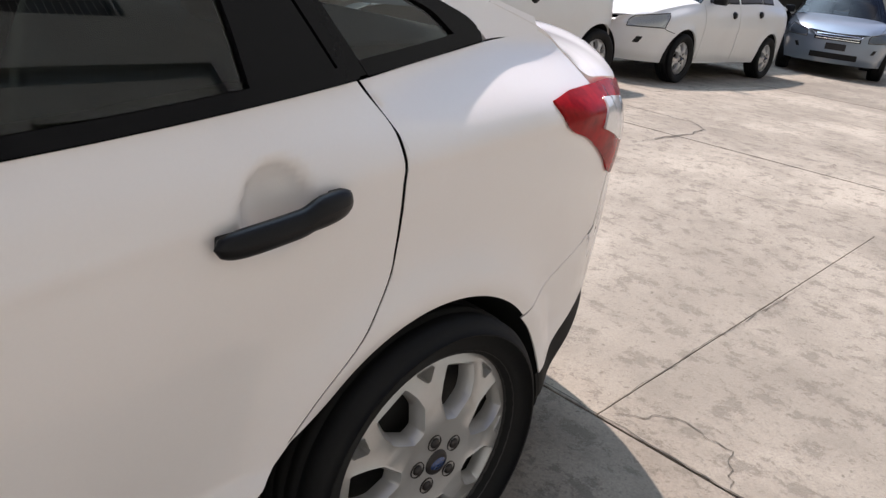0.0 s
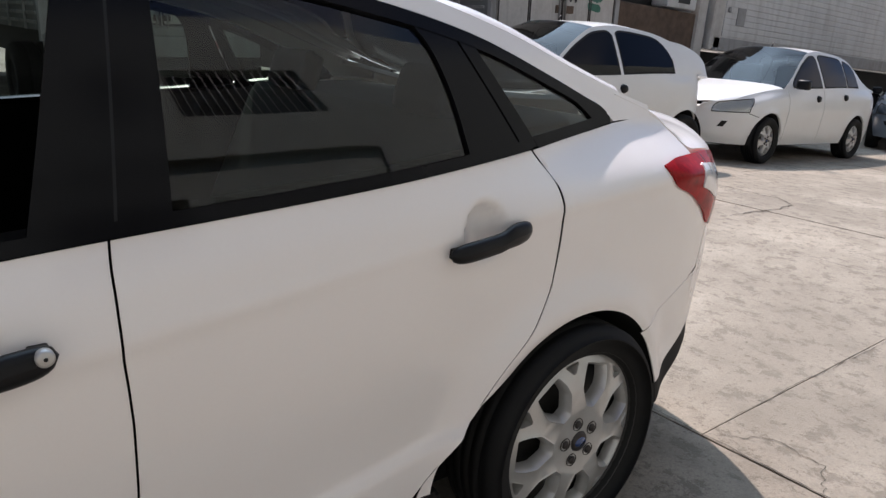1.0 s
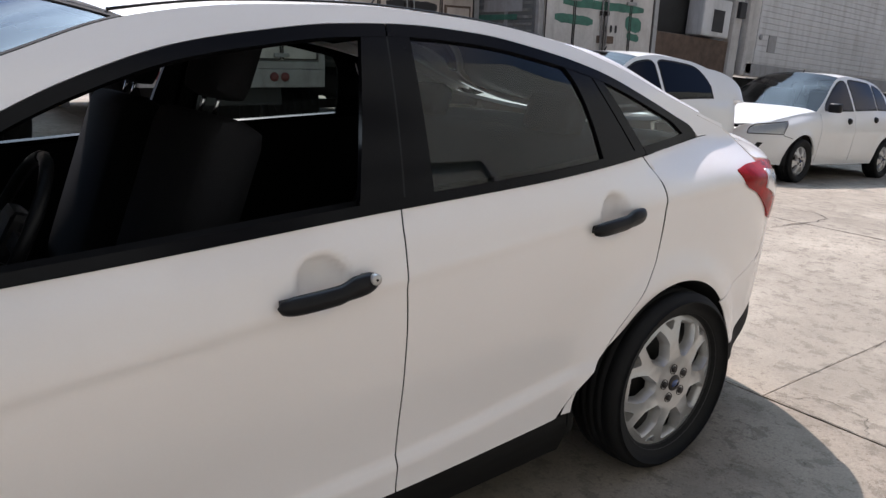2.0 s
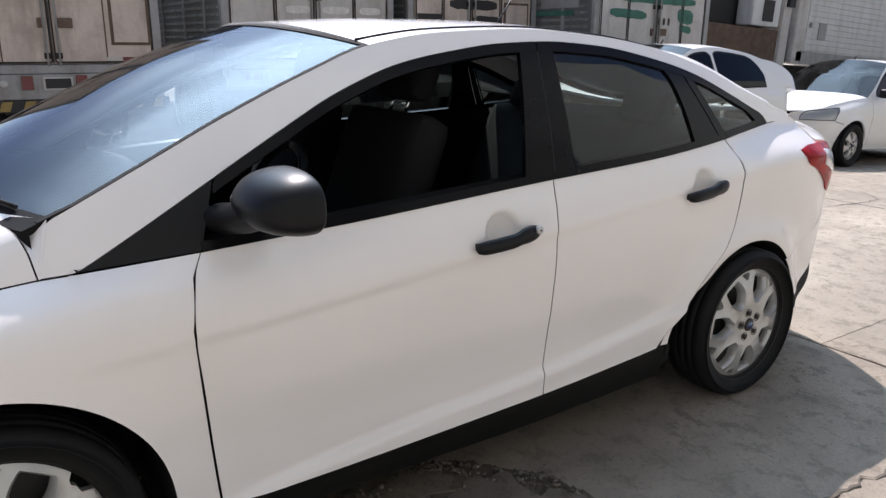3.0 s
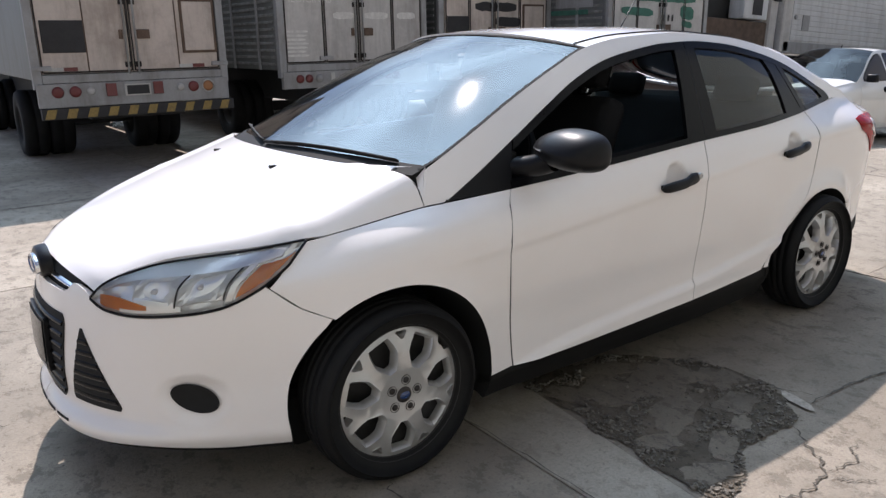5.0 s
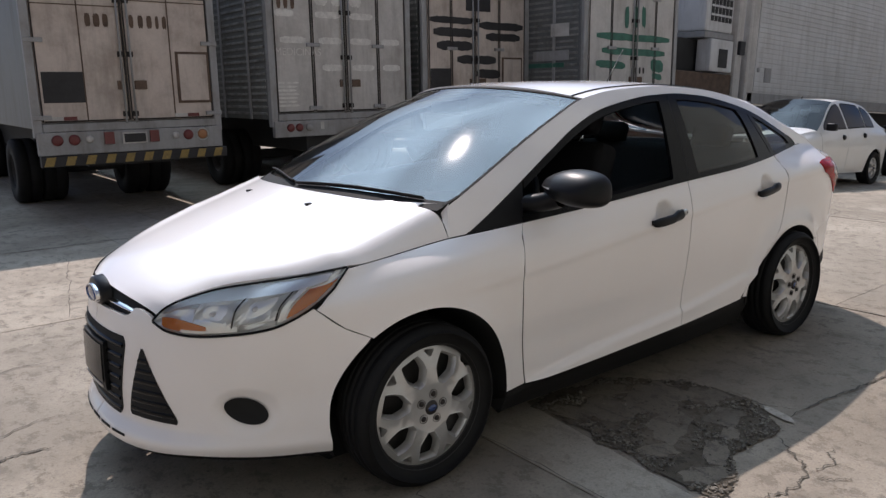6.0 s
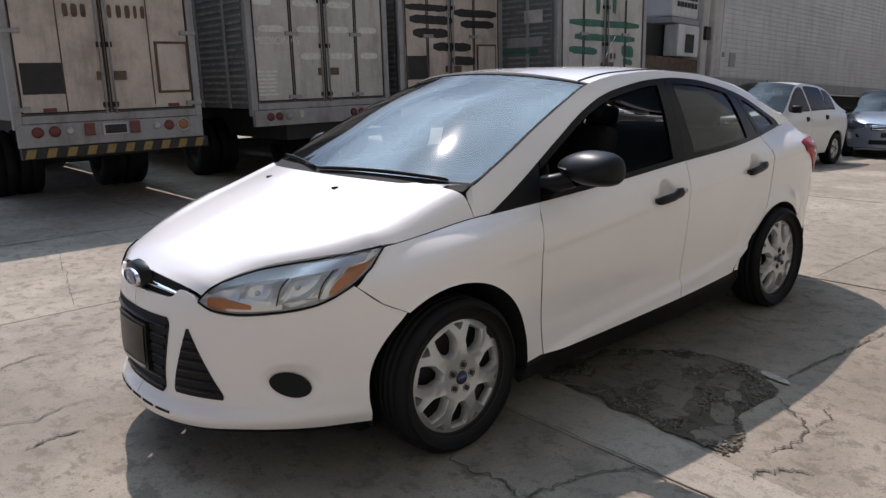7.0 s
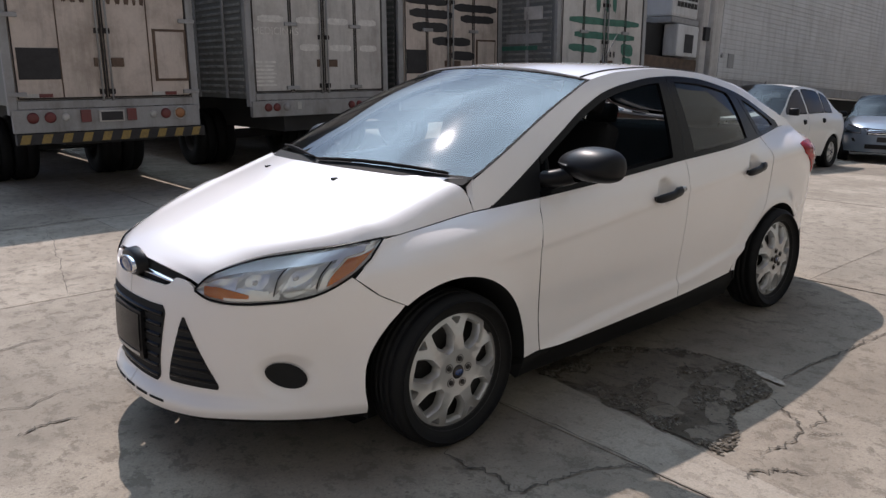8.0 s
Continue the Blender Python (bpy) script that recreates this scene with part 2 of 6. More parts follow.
# ---- ground ----
def concrete(name, light, dark, chips, scale=1.0):
    """Worn concrete: broad stains, patches where the skin has come off, fine grit and pits, with relief."""
    m = bpy.data.materials.new(name)
    m.use_nodes = True
    n, l = m.node_tree.nodes, m.node_tree.links
    b = n["Principled BSDF"]
    b.inputs["Roughness"].default_value = 0.88
    b.inputs["Specular IOR Level"].default_value = 0.1
    geo = n.new("ShaderNodeNewGeometry")

    def tex(sc, detail, rough=0.6, stretch=(1, 1, 1)):
        mp, t = n.new("ShaderNodeMapping"), n.new("ShaderNodeTexNoise")
        mp.inputs["Scale"].default_value = stretch
        l.new(geo.outputs["Position"], mp.inputs[0])
        l.new(mp.outputs[0], t.inputs["Vector"])
        t.inputs["Scale"].default_value, t.inputs["Detail"].default_value, t.inputs["Roughness"].default_value = sc * scale, detail, rough
        return t

    def ramp(src, a, c, lo=0.0, hi=1.0):
        r = n.new("ShaderNodeMapRange")
        r.inputs["From Min"].default_value, r.inputs["From Max"].default_value = a, c
        r.inputs["To Min"].default_value, r.inputs["To Max"].default_value = lo, hi
        r.interpolation_type = "SMOOTHSTEP"
        l.new(src, r.inputs[0])
        return r.outputs[0]

    def blend(fac, a, c):
        x = n.new("ShaderNodeMix")
        x.data_type = "RGBA"
        l.new(fac, x.inputs[0])
        for k, v in ((6, a), (7, c)):
            if isinstance(v, tuple):
                x.inputs[k].default_value = (*v, 1)
            else:
                l.new(v, x.inputs[k])
        return x.outputs[2]

    broad, mid, flakes, grit = tex(0.7, 5), tex(3.4, 8, 0.7), tex(11, 10, 0.75, (1, 0.75, 1)), tex(95, 4, 0.7)
    col = blend(ramp(broad.outputs[0], 0.35, 0.65), light, dark)
    col = blend(ramp(mid.outputs[0], 0.47, 0.62, 0, 0.38), col, tuple(0.72 * c for c in dark))
    worn = ramp(flakes.outputs[0], 0.52, 0.59, 0, 0.62)
    col = blend(worn, col, chips)
    spots = tex(23, 2, 0.5)
    col = blend(ramp(spots.outputs[0], 0.70, 0.76, 0, 0.7), col, tuple(0.35 * c for c in dark))
    fleck = tex(44, 5, 0.75)
    col = blend(ramp(fleck.outputs[0], 0.54, 0.66, 0, 0.5), col, tuple(0.5 * c for c in dark))
    col = blend(ramp(grit.outputs[0], 0.35, 0.75, 0, 0.55), col, tuple(0.55 * c for c in light))
    info, hsv = n.new("ShaderNodeObjectInfo"), n.new("ShaderNodeHueSaturation")
    l.new(ramp(info.outputs["Random"], 0, 1, 0.92, 1.07), hsv.inputs["Value"])
    l.new(col, hsv.inputs["Color"])
    l.new(hsv.outputs[0], b.inputs["Base Color"])
    add1 = n.new("ShaderNodeMath")
    add1.operation = "MULTIPLY_ADD"
    l.new(worn, add1.inputs[0])
    add1.inputs[1].default_value = -0.6
    l.new(grit.outputs[0], add1.inputs[2])
    bp = n.new("ShaderNodeBump")
    bp.inputs["Strength"].default_value, bp.inputs["Distance"].default_value = 0.55, 0.006
    l.new(add1.outputs[0], bp.inputs["Height"])
    l.new(bp.outputs[0], b.inputs["Normal"])
    return m


CONCRETE = concrete("worn_concrete", (0.385, 0.338, 0.278), (0.255, 0.222, 0.182), (0.15, 0.130, 0.107))
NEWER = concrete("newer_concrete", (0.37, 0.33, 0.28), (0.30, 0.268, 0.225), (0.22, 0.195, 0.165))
RUBBLE = concrete("broken_concrete", (0.165, 0.14, 0.112), (0.092, 0.078, 0.061), (0.03, 0.026, 0.021), 2.6)
PLATE = concrete("sunken_plate", (0.205, 0.176, 0.143), (0.15, 0.129, 0.105), (0.085, 0.073, 0.06), 1.6)
# darker copy of the yard concrete: deepens the car's shadow by colour
SHADED = concrete("shaded_concrete", (0.31, 0.27, 0.222), (0.215, 0.186, 0.152), (0.13, 0.112, 0.092))
CRACK = material("crack_dirt", (0.085, 0.074, 0.06), 0.95, vary=0.4, fine=40)


def ground_z(x):
    """The yard falls away gently towards the far cars."""
    return -0.055 * max(0.0, min(x, 24.0) - 6.9)


gx = [-300, 6.9, 24, 300]
ground = tagged(piece("ground", mesh_of("ground", [(x, y, ground_z(x) - 0.03) for x in gx for y in (-300, 300)],
                [(2 * i, 2 * i + 2, 2 * i + 3, 2 * i + 1) for i in range(3)], CONCRETE, flat=True)), "old stained concrete yard", "ground", kind="structure")
XJ = [-12.0, -9.0, -6.1, -3.1, 0.395, 0.72, 3.44, 5.93, 6.9, 8.9, 11.6, 14.6, 17.6, 20.6, 24.0]
YJ = [-5.55, -3.35, -0.77, 2.30, 4.95, 8.0, 11.2, 14.4]
for i in range(len(XJ) - 1):
    ys = YJ if XJ[i] == 3.44 else [y for y in YJ if y != -0.77]
    for j in range(len(ys) - 1):
        x0, x1, y0, y1 = XJ[i] + 0.002, XJ[i + 1] - 0.002, ys[j] + 0.002, ys[j + 1] - 0.002
        bm = boxed((x0, y0, -0.1), (x1, y1, 0.0), 0.003)
        for v in bm.verts:
            if abs(v.co.x - 0.72) < 0.02:
                v.co.x += 0.12 * (min(max(v.co.y, -3.35), 2.30) + 1.15)
            v.co.z += ground_z(v.co.x) + 0.0015 * math.sin(i * 3.1 + j * 1.7)
        part("slab", bm, NEWER if XJ[i] == 0.395 else SHADED if XJ[i] == 0.72 and ys[j] == -3.35 else CONCRETE, ground)


def crack(pts, width=0.006, seed=1, rough=0.008, steps=12):
    """A jagged dark crack along a line of (x, y) points."""
    rng = random.Random(seed)
    line = along_xy(pts, steps * (len(pts) - 1))
    verts, faces, drift = [], [], 0.0
    for k, p in enumerate(line):
        a, c = line[max(0, k - 1)], line[min(len(line) - 1, k + 1)]
        d = (c - a).normalized()
        nrm = Vector((-d.y, d.x))
        drift = drift * 0.6 + rng.gauss(0, rough)
        o = p + nrm * drift
        w = 0.6 * width * (0.35 + 0.9 * rng.random()) * min(1.0, 0.25 + 4 * min(k, len(line) - 1 - k) / len(line))
        for sgn in (-1, 1):
            q = o + nrm * (w * sgn)
            verts.append((q.x, q.y, ground_z(q.x) + 0.0045))
    for k in range(len(line) - 1):
        faces.append((2 * k, 2 * k + 1, 2 * k + 3, 2 * k + 2))
    piece("crack", mesh_of("crack", verts, faces, CRACK, flat=True), ground)


def along_xy(pts, n):
    ps = [Vector(p) for p in pts]
    d = [0.0]
    for a, b in zip(ps, ps[1:]):
        d.append(d[-1] + (b - a).length)
    out = []
    for k in range(n + 1):
        t = d[-1] * k / n
        i = max(j for j in range(len(ps) - 1) if d[j] <= t + 1e-9)
        out.append(ps[i].lerp(ps[i + 1], (t - d[i]) / max(1e-9, d[i + 1] - d[i])))
    return out


crack([(2.9, -1.56), (2.505, -1.522), (2.19, -1.505), (1.83, -1.455), (1.54, -1.44)], 0.009, 2)
crack([(1.19, -0.70), (1.39, -0.728), (1.546, -1.024), (1.59, -1.269), (1.63, -1.416)], 0.009, 3)
crack([(1.34, -1.50), (1.187, -1.69), (1.149, -1.722), (1.015, -1.755), (0.806, -1.709)], 0.009, 4)
crack([(1.149, -1.722), (1.281, -1.761), (1.417, -1.712)], 0.006, 5)
crack([(1.125, -1.759), (1.166, -1.834), (1.23, -1.86)], 0.006, 6)
crack([(0.60, -1.76), (0.67, -1.752), (0.763, -1.819), (0.80, -1.9)], 0.012, 17)
crack([(-0.02, -0.82), (-0.076, -0.909), (-0.101, -1.02), (-0.062, -1.087), (-0.066, -1.291), (0.177, -1.33), (0.334, -1.407), (0.379, -1.478), (0.349, -1.674)], 0.009, 7)
crack([(-0.066, -1.291), (-0.22, -1.52), (-0.40, -1.62)], 0.006, 18)
crack([(-0.61, 1.54), (-0.8, 1.5), (-1.0, 1.54), (-1.5, 1.35), (-2.4, 1.5)], 0.007, 8)
crack([(-0.85, 0.67), (-1.05, 0.7), (-1.2, 0.62), (-1.6, 0.9), (-2.1, 0.85)], 0.006, 9)
crack([(-1.05, 0.36), (-1.2, 0.40), (-1.3, 0.35)], 0.012, 10)
crack([(-0.1, 4.75), (-0.35, 3.4), (-0.59, 2.3), (-0.4, 2.28)], 0.005, 11)
crack([(-0.4, 3.3), (-1.0, 3.05), (-2.0, 3.2)], 0.005, 12)
crack([(7.65, 1.95), (7.647, 1.863), (7.631, 1.207), (7.422, 0.969), (7.081, 0.907), (6.693, 0.96), (6.368, 0.992)], 0.013, 13)
crack([(8.167, 0.348), (7.98, 0.05), (7.857, -0.225), (7.7, -0.6)], 0.009, 14)
crack([(9.878, 1.106), (9.7, 0.7), (9.545, 0.287)], 0.009, 19)
crack([(7.208, 0.136), (7.32, 0.05), (7.349, -0.071), (7.25, -0.1)], 0.010, 15)
crack([(3.46, -0.78), (3.62, -0.95), (3.6, -1.12), (3.42, -1.2)], 0.003, 16)
for k, (x, y0, y1) in enumerate(((3.44, -2.2, -0.3), (0.395, -2.4, 0.0), (5.93, -1.2, 1.6))):
    crack([(x, y0), (x + 0.01, (y0 + y1) / 2), (x, y1)], 0.0035, 30 + k, 0.004, 22)
crack([(3.45, -0.77), (4.2, -0.775), (4.9, -0.79)], 0.003, 40, 0.004, 22)
crack([(-3.0, 5.0), (0.0, 4.97), (3.0, 4.95), (6.0, 4.95)], 0.02, 41, 0.015, 30)


# the broken-up ground beside the front door: dark dirt, sunken plates of the old surface, grit in the gaps between them
RIM = [(0.79, -0.60), (1.05, -0.60), (1.40, -0.70), (1.57, -0.98), (1.60, -1.26), (1.40, -1.50), (1.16, -1.47), (1.0, -1.52), (0.88, -1.60), (0.68, -1.62)]
PLATES = [(1.08, -1.17, 0.17, 0.085, 0.3), (1.336, -1.262, 0.11, 0.065, 0.1), (0.855, -1.265, 0.075, 0.05, -0.5), (1.27, -0.93, 0.17, 0.13, 0.2), (1.02, -0.88, 0.12, 0.11, 0.4),
          (1.47, -1.08, 0.08, 0.10, 0.0), (0.86, -0.80, 0.055, 0.09, 0.3), (1.16, -0.73, 0.13, 0.06, -0.2), (1.0, -1.43, 0.10, 0.045, 0.5), (0.83, -1.50, 0.085, 0.055, -0.6), (1.21, -1.37, 0.06, 0.035, 0.4)]


def in_patch(x, y):
    a = noise.noise(Vector((x * 7, y * 7, 4.0))) * 0.05
    x, y, odd = x + a, y + a, False
    for (xa, ya), (xb, yb) in zip(RIM, RIM[1:] + RIM[:1]):
        if (ya > y) != (yb > y) and x < xa + (y - ya) / (yb - ya) * (xb - xa):
            odd = not odd
    return odd


def on_plate(x, y, grow=0.0):
    for cx, cy, rx, ry, turn in PLATES:
        c, k = math.cos(turn), math.sin(turn)
        u, v = (x - cx) * c + (y - cy) * k, -(x - cx) * k + (y - cy) * c
        if (abs(u) / (rx + grow)) ** 3 + (abs(v) / (ry + grow)) ** 3 < 1 + 1.1 * noise.noise(Vector((x * 13, y * 13, cx * 9))):
            return True
    return False


at = {}
verts, faces = [], []
N = 0.014
for i in range(int(1.1 / N)):
    for j in range(int(1.25 / N)):
        if in_patch(0.58 + i * N, -1.76 + j * N):
            q = []
            for dx, dy in ((0, 0), (1, 0), (1, 1), (0, 1)):
                k = (i + dx, j + dy)
                if k not in at:
                    px, py = 0.58 + k[0] * N, -1.76 + k[1] * N
                    at[k] = len(verts)
                    verts.append((px + 0.006 * noise.noise(Vector((px * 31, py * 31, 0))), py + 0.006 * noise.noise(Vector((px * 31, py * 31, 7))),
                                  0.0055 + 0.005 * noise.noise(Vector((px * 26, py * 26, 3))) + 0.003 * noise.noise(Vector((px * 80, py * 80, 5)))))
                q.append(at[k])
            faces.append(tuple(q))
tagged(piece("dirt_patch", mesh_of("dirt_patch", verts, faces, RUBBLE), ground), kind="stuff")
rng = random.Random(5)
for cx, cy, rx, ry, turn in PLATES:
    bm = bmesh.new()
    low, high, n = [], [], 30
    for k in range(n):
        a = 2 * math.pi * k / n
        r = 1.02 + 0.55 * noise.noise(Vector((math.cos(a) * 2.2 + cx * 9, math.sin(a) * 2.2, cy * 9))) + 0.12 * rng.random()
        u, v = rx * r * math.copysign(abs(math.cos(a)) ** 0.7, math.cos(a)), ry * r * math.copysign(abs(math.sin(a)) ** 0.7, math.sin(a))
        x, y = cx + u * math.cos(turn) - v * math.sin(turn), cy + u * math.sin(turn) + v * math.cos(turn)
        low.append(bm.verts.new((x, y, 0.001)))
        high.append(bm.verts.new((cx + (x - cx) * 0.95, cy + (y - cy) * 0.95, 0.0085 + 0.015 * (x - cx) * math.sin(cx * 40))))
    for k in range(n):
        bm.faces.new((low[k], low[(k + 1) % n], high[(k + 1) % n], high[k]))
    bm.faces.new(high)
    part("broken_plate", bm, PLATE, ground)
bm = bmesh.new()
count = 0
while count < 2400:
    x, y = 0.60 + 1.05 * rng.random(), -1.74 + 1.16 * rng.random()
    if in_patch(x, y) and (rng.random() < 0.04 or not on_plate(x, y, 0.01)) and noise.noise(Vector((x * 6, y * 6, 2.0))) > -0.25 + 0.3 * rng.random():
        r = 0.0022 + 0.0095 * rng.random() ** 3.5
        vs = bmesh.ops.create_icosphere(bm, subdivisions=1, radius=r, matrix=Matrix.Translation((x, y, 0.006 + r * 0.4)) @ Matrix.Rotation(rng.random() * 6, 4, "Z") @ Matrix.Diagonal((1, 0.75, 0.6, 1)))["verts"]
        for v in vs:
            v.co += Vector((rng.gauss(0, 1), rng.gauss(0, 1), rng.gauss(0, 1))) * r * 0.15
        count += 1
LOOSE = material("loose_stones", (0.13, 0.115, 0.095), 0.9, vary=0.6, scale=30, fine=90)
tagged(part("loose_stones", bm, LOOSE), "loose grey stones and grit on broken concrete", "gravel", kind="stuff")
bm = bmesh.new()
for k in range(40):
    a, r = k / 40 * 2 * math.pi, 1 + 0.25 * rng.random()
    bm.verts.new((1.545 + 0.026 * r * math.cos(a) + 0.024 * r * math.sin(a), -1.40 + 0.075 * r * math.sin(a), 0.008))
bm.faces.new(list(bm.verts))
part("mortar_patch", bm, material("pale_mortar", (0.33, 0.295, 0.25), 0.9, vary=0.45, scale=25, fine=90), ground)

# ---- box trucks, seen from behind ----
BOXGREY = material("truck_frame_grey", (0.30, 0.30, 0.30), 0.6, vary=0.12, dirt=(0.13, 0.115, 0.10), dirt_amount=0.6, dirt_scale=3, streak=0.45)
BOXBEIGE = material("truck_door_beige", (0.52, 0.445, 0.39), 0.6, vary=0.10, fine=25, dirt=(0.20, 0.145, 0.11), dirt_amount=0.65, dirt_scale=1.8, streak=0.4)
BOXPALE = material("truck_door_pale", (0.48, 0.46, 0.435), 0.6, vary=0.12, fine=25, dirt=(0.24, 0.21, 0.18), dirt_amount=0.5, dirt_scale=1.8, streak=0.35)
SIDEGREY = material("truck_side_grey", (0.15, 0.16, 0.16), 0.55, metal=0.2, vary=0.15, dirt=(0.10, 0.10, 0.09), dirt_amount=0.6, dirt_scale=3, streak=0.5)
SEAL = material("perished_seal", (0.022, 0.018, 0.016), 0.85, vary=0.4, scale=8)
RIBPALE = material("worn_aluminium", (0.25, 0.25, 0.24), 0.5, metal=0.3, vary=0.35, scale=7, dirt=(0.07, 0.07, 0.065), dirt_amount=0.8, dirt_scale=5)
RUST = material("rusty_steel", (0.10, 0.065, 0.045), 0.8, vary=0.4, scale=8)
STRIPEY = material("faded_yellow", (0.30, 0.205, 0.06), 0.7, vary=0.3, scale=9, dirt=(0.06, 0.045, 0.03), dirt_amount=0.8, dirt_scale=9)
BARBLACK = material("black_overpaint", (0.022, 0.021, 0.022), 0.7, vary=0.3, scale=9)
BARGREEN = material("green_overpaint", (0.035, 0.13, 0.095), 0.7, vary=0.3, scale=9)
FADED = material("faded_lettering", (0.60, 0.585, 0.55), 0.7, vary=0.2, scale=12)
LAMPRED = material("dull_red_lamp", (0.13, 0.022, 0.02), 0.35, vary=0.2)
LAMPAMB = material("dull_amber_lamp", (0.30, 0.13, 0.05), 0.35, vary=0.2)
LAMPCLR = material("dull_clear_lamp", (0.42, 0.41, 0.39), 0.3, vary=0.2)
CHASSIS = material("chassis_black", (0.02, 0.02, 0.02), 0.8, vary=0.3)


def disc(parent, name, x, y, z, r, mat, deep=0.03):
    vf = lathe([(0.0, -deep), (r * 0.7, -deep * 0.95), (r * 0.95, -deep * 0.6), (r, 0.0)], 20, "Y")
    return add_to(name, ([(x + p[0], y + p[1], z + p[2]) for p in vf[0]], vf[1]), mat, parent)


def add_to(name, vf, mat, parent, label=""):
    return piece(name, mesh_of(name, vf[0], vf[1], mat), parent, label)


def stroke(parent, name, x0, z0, x1, z1, y, w, mat, seed):
    """A hand-rolled bar of paint with an uneven edge."""
    rng = random.Random(seed)
    n = 18
    verts, faces = [], []
    for k in range(n + 1):
        t = k / n
        e = 0.55 + 0.45 * min(1.0, 6 * min(t, 1 - t))
        x, z = x0 + (x1 - x0) * t, z0 + (z1 - z0) * t
        verts += [(x, y, z - w * e * (0.46 + 0.1 * rng.random())), (x, y, z + w * e * (0.46 + 0.1 * rng.random()))]
    for k in range(n):
        faces.append((2 * k, 2 * k + 2, 2 * k + 3, 2 * k + 1))
    return piece(name, mesh_of(name, verts, faces, mat, flat=True), parent)


def letters(parent, text, x, y, z, size, mat):
    """Painted capitals on a rear door, facing the yard."""
    cu = bpy.data.curves.new("lettering", "FONT")
    cu.body, cu.size, cu.extrude = text, size, 0.001
    tmp = bpy.data.objects.new("lettering", cu)
    me = bpy.data.meshes.new_from_object(tmp)
    bpy.data.objects.remove(tmp)
    me.materials.clear()
    me.materials.append(mat)
    return piece("lettering", me, parent, "", Matrix.Translation((x, y, z)) @ Matrix.Rotation(radians(90), 4, "X"))


def truck_wheel(parent, x, y, r=0.44):
    w = new("wheel")
    w.parent = parent
    prof = [(r * 0.5, -0.12), (r * 0.55, -0.15), (r * 0.92, -0.15), (r, -0.11), (r, -0.01), (r * 0.95, 0.0), (r, 0.01), (r, 0.11), (r * 0.92, 0.15), (r * 0.55, 0.15), (r * 0.5, 0.12)]
    vf = lathe(prof, 36, "X")
    add_to("tyre", ([(x + p[0], y + p[1], r + p[2]) for p in vf[0]], vf[1]), RUBBER, w)
    vf = lathe([(0.0, -0.05), (r * 0.3, -0.05), (r * 0.42, 0.0), (r * 0.5, -0.12)], 24, "X")
    add_to("rim", ([(x + p[0], y + p[1], r + p[2]) for p in vf[0]], vf[1]), STEEL, w)


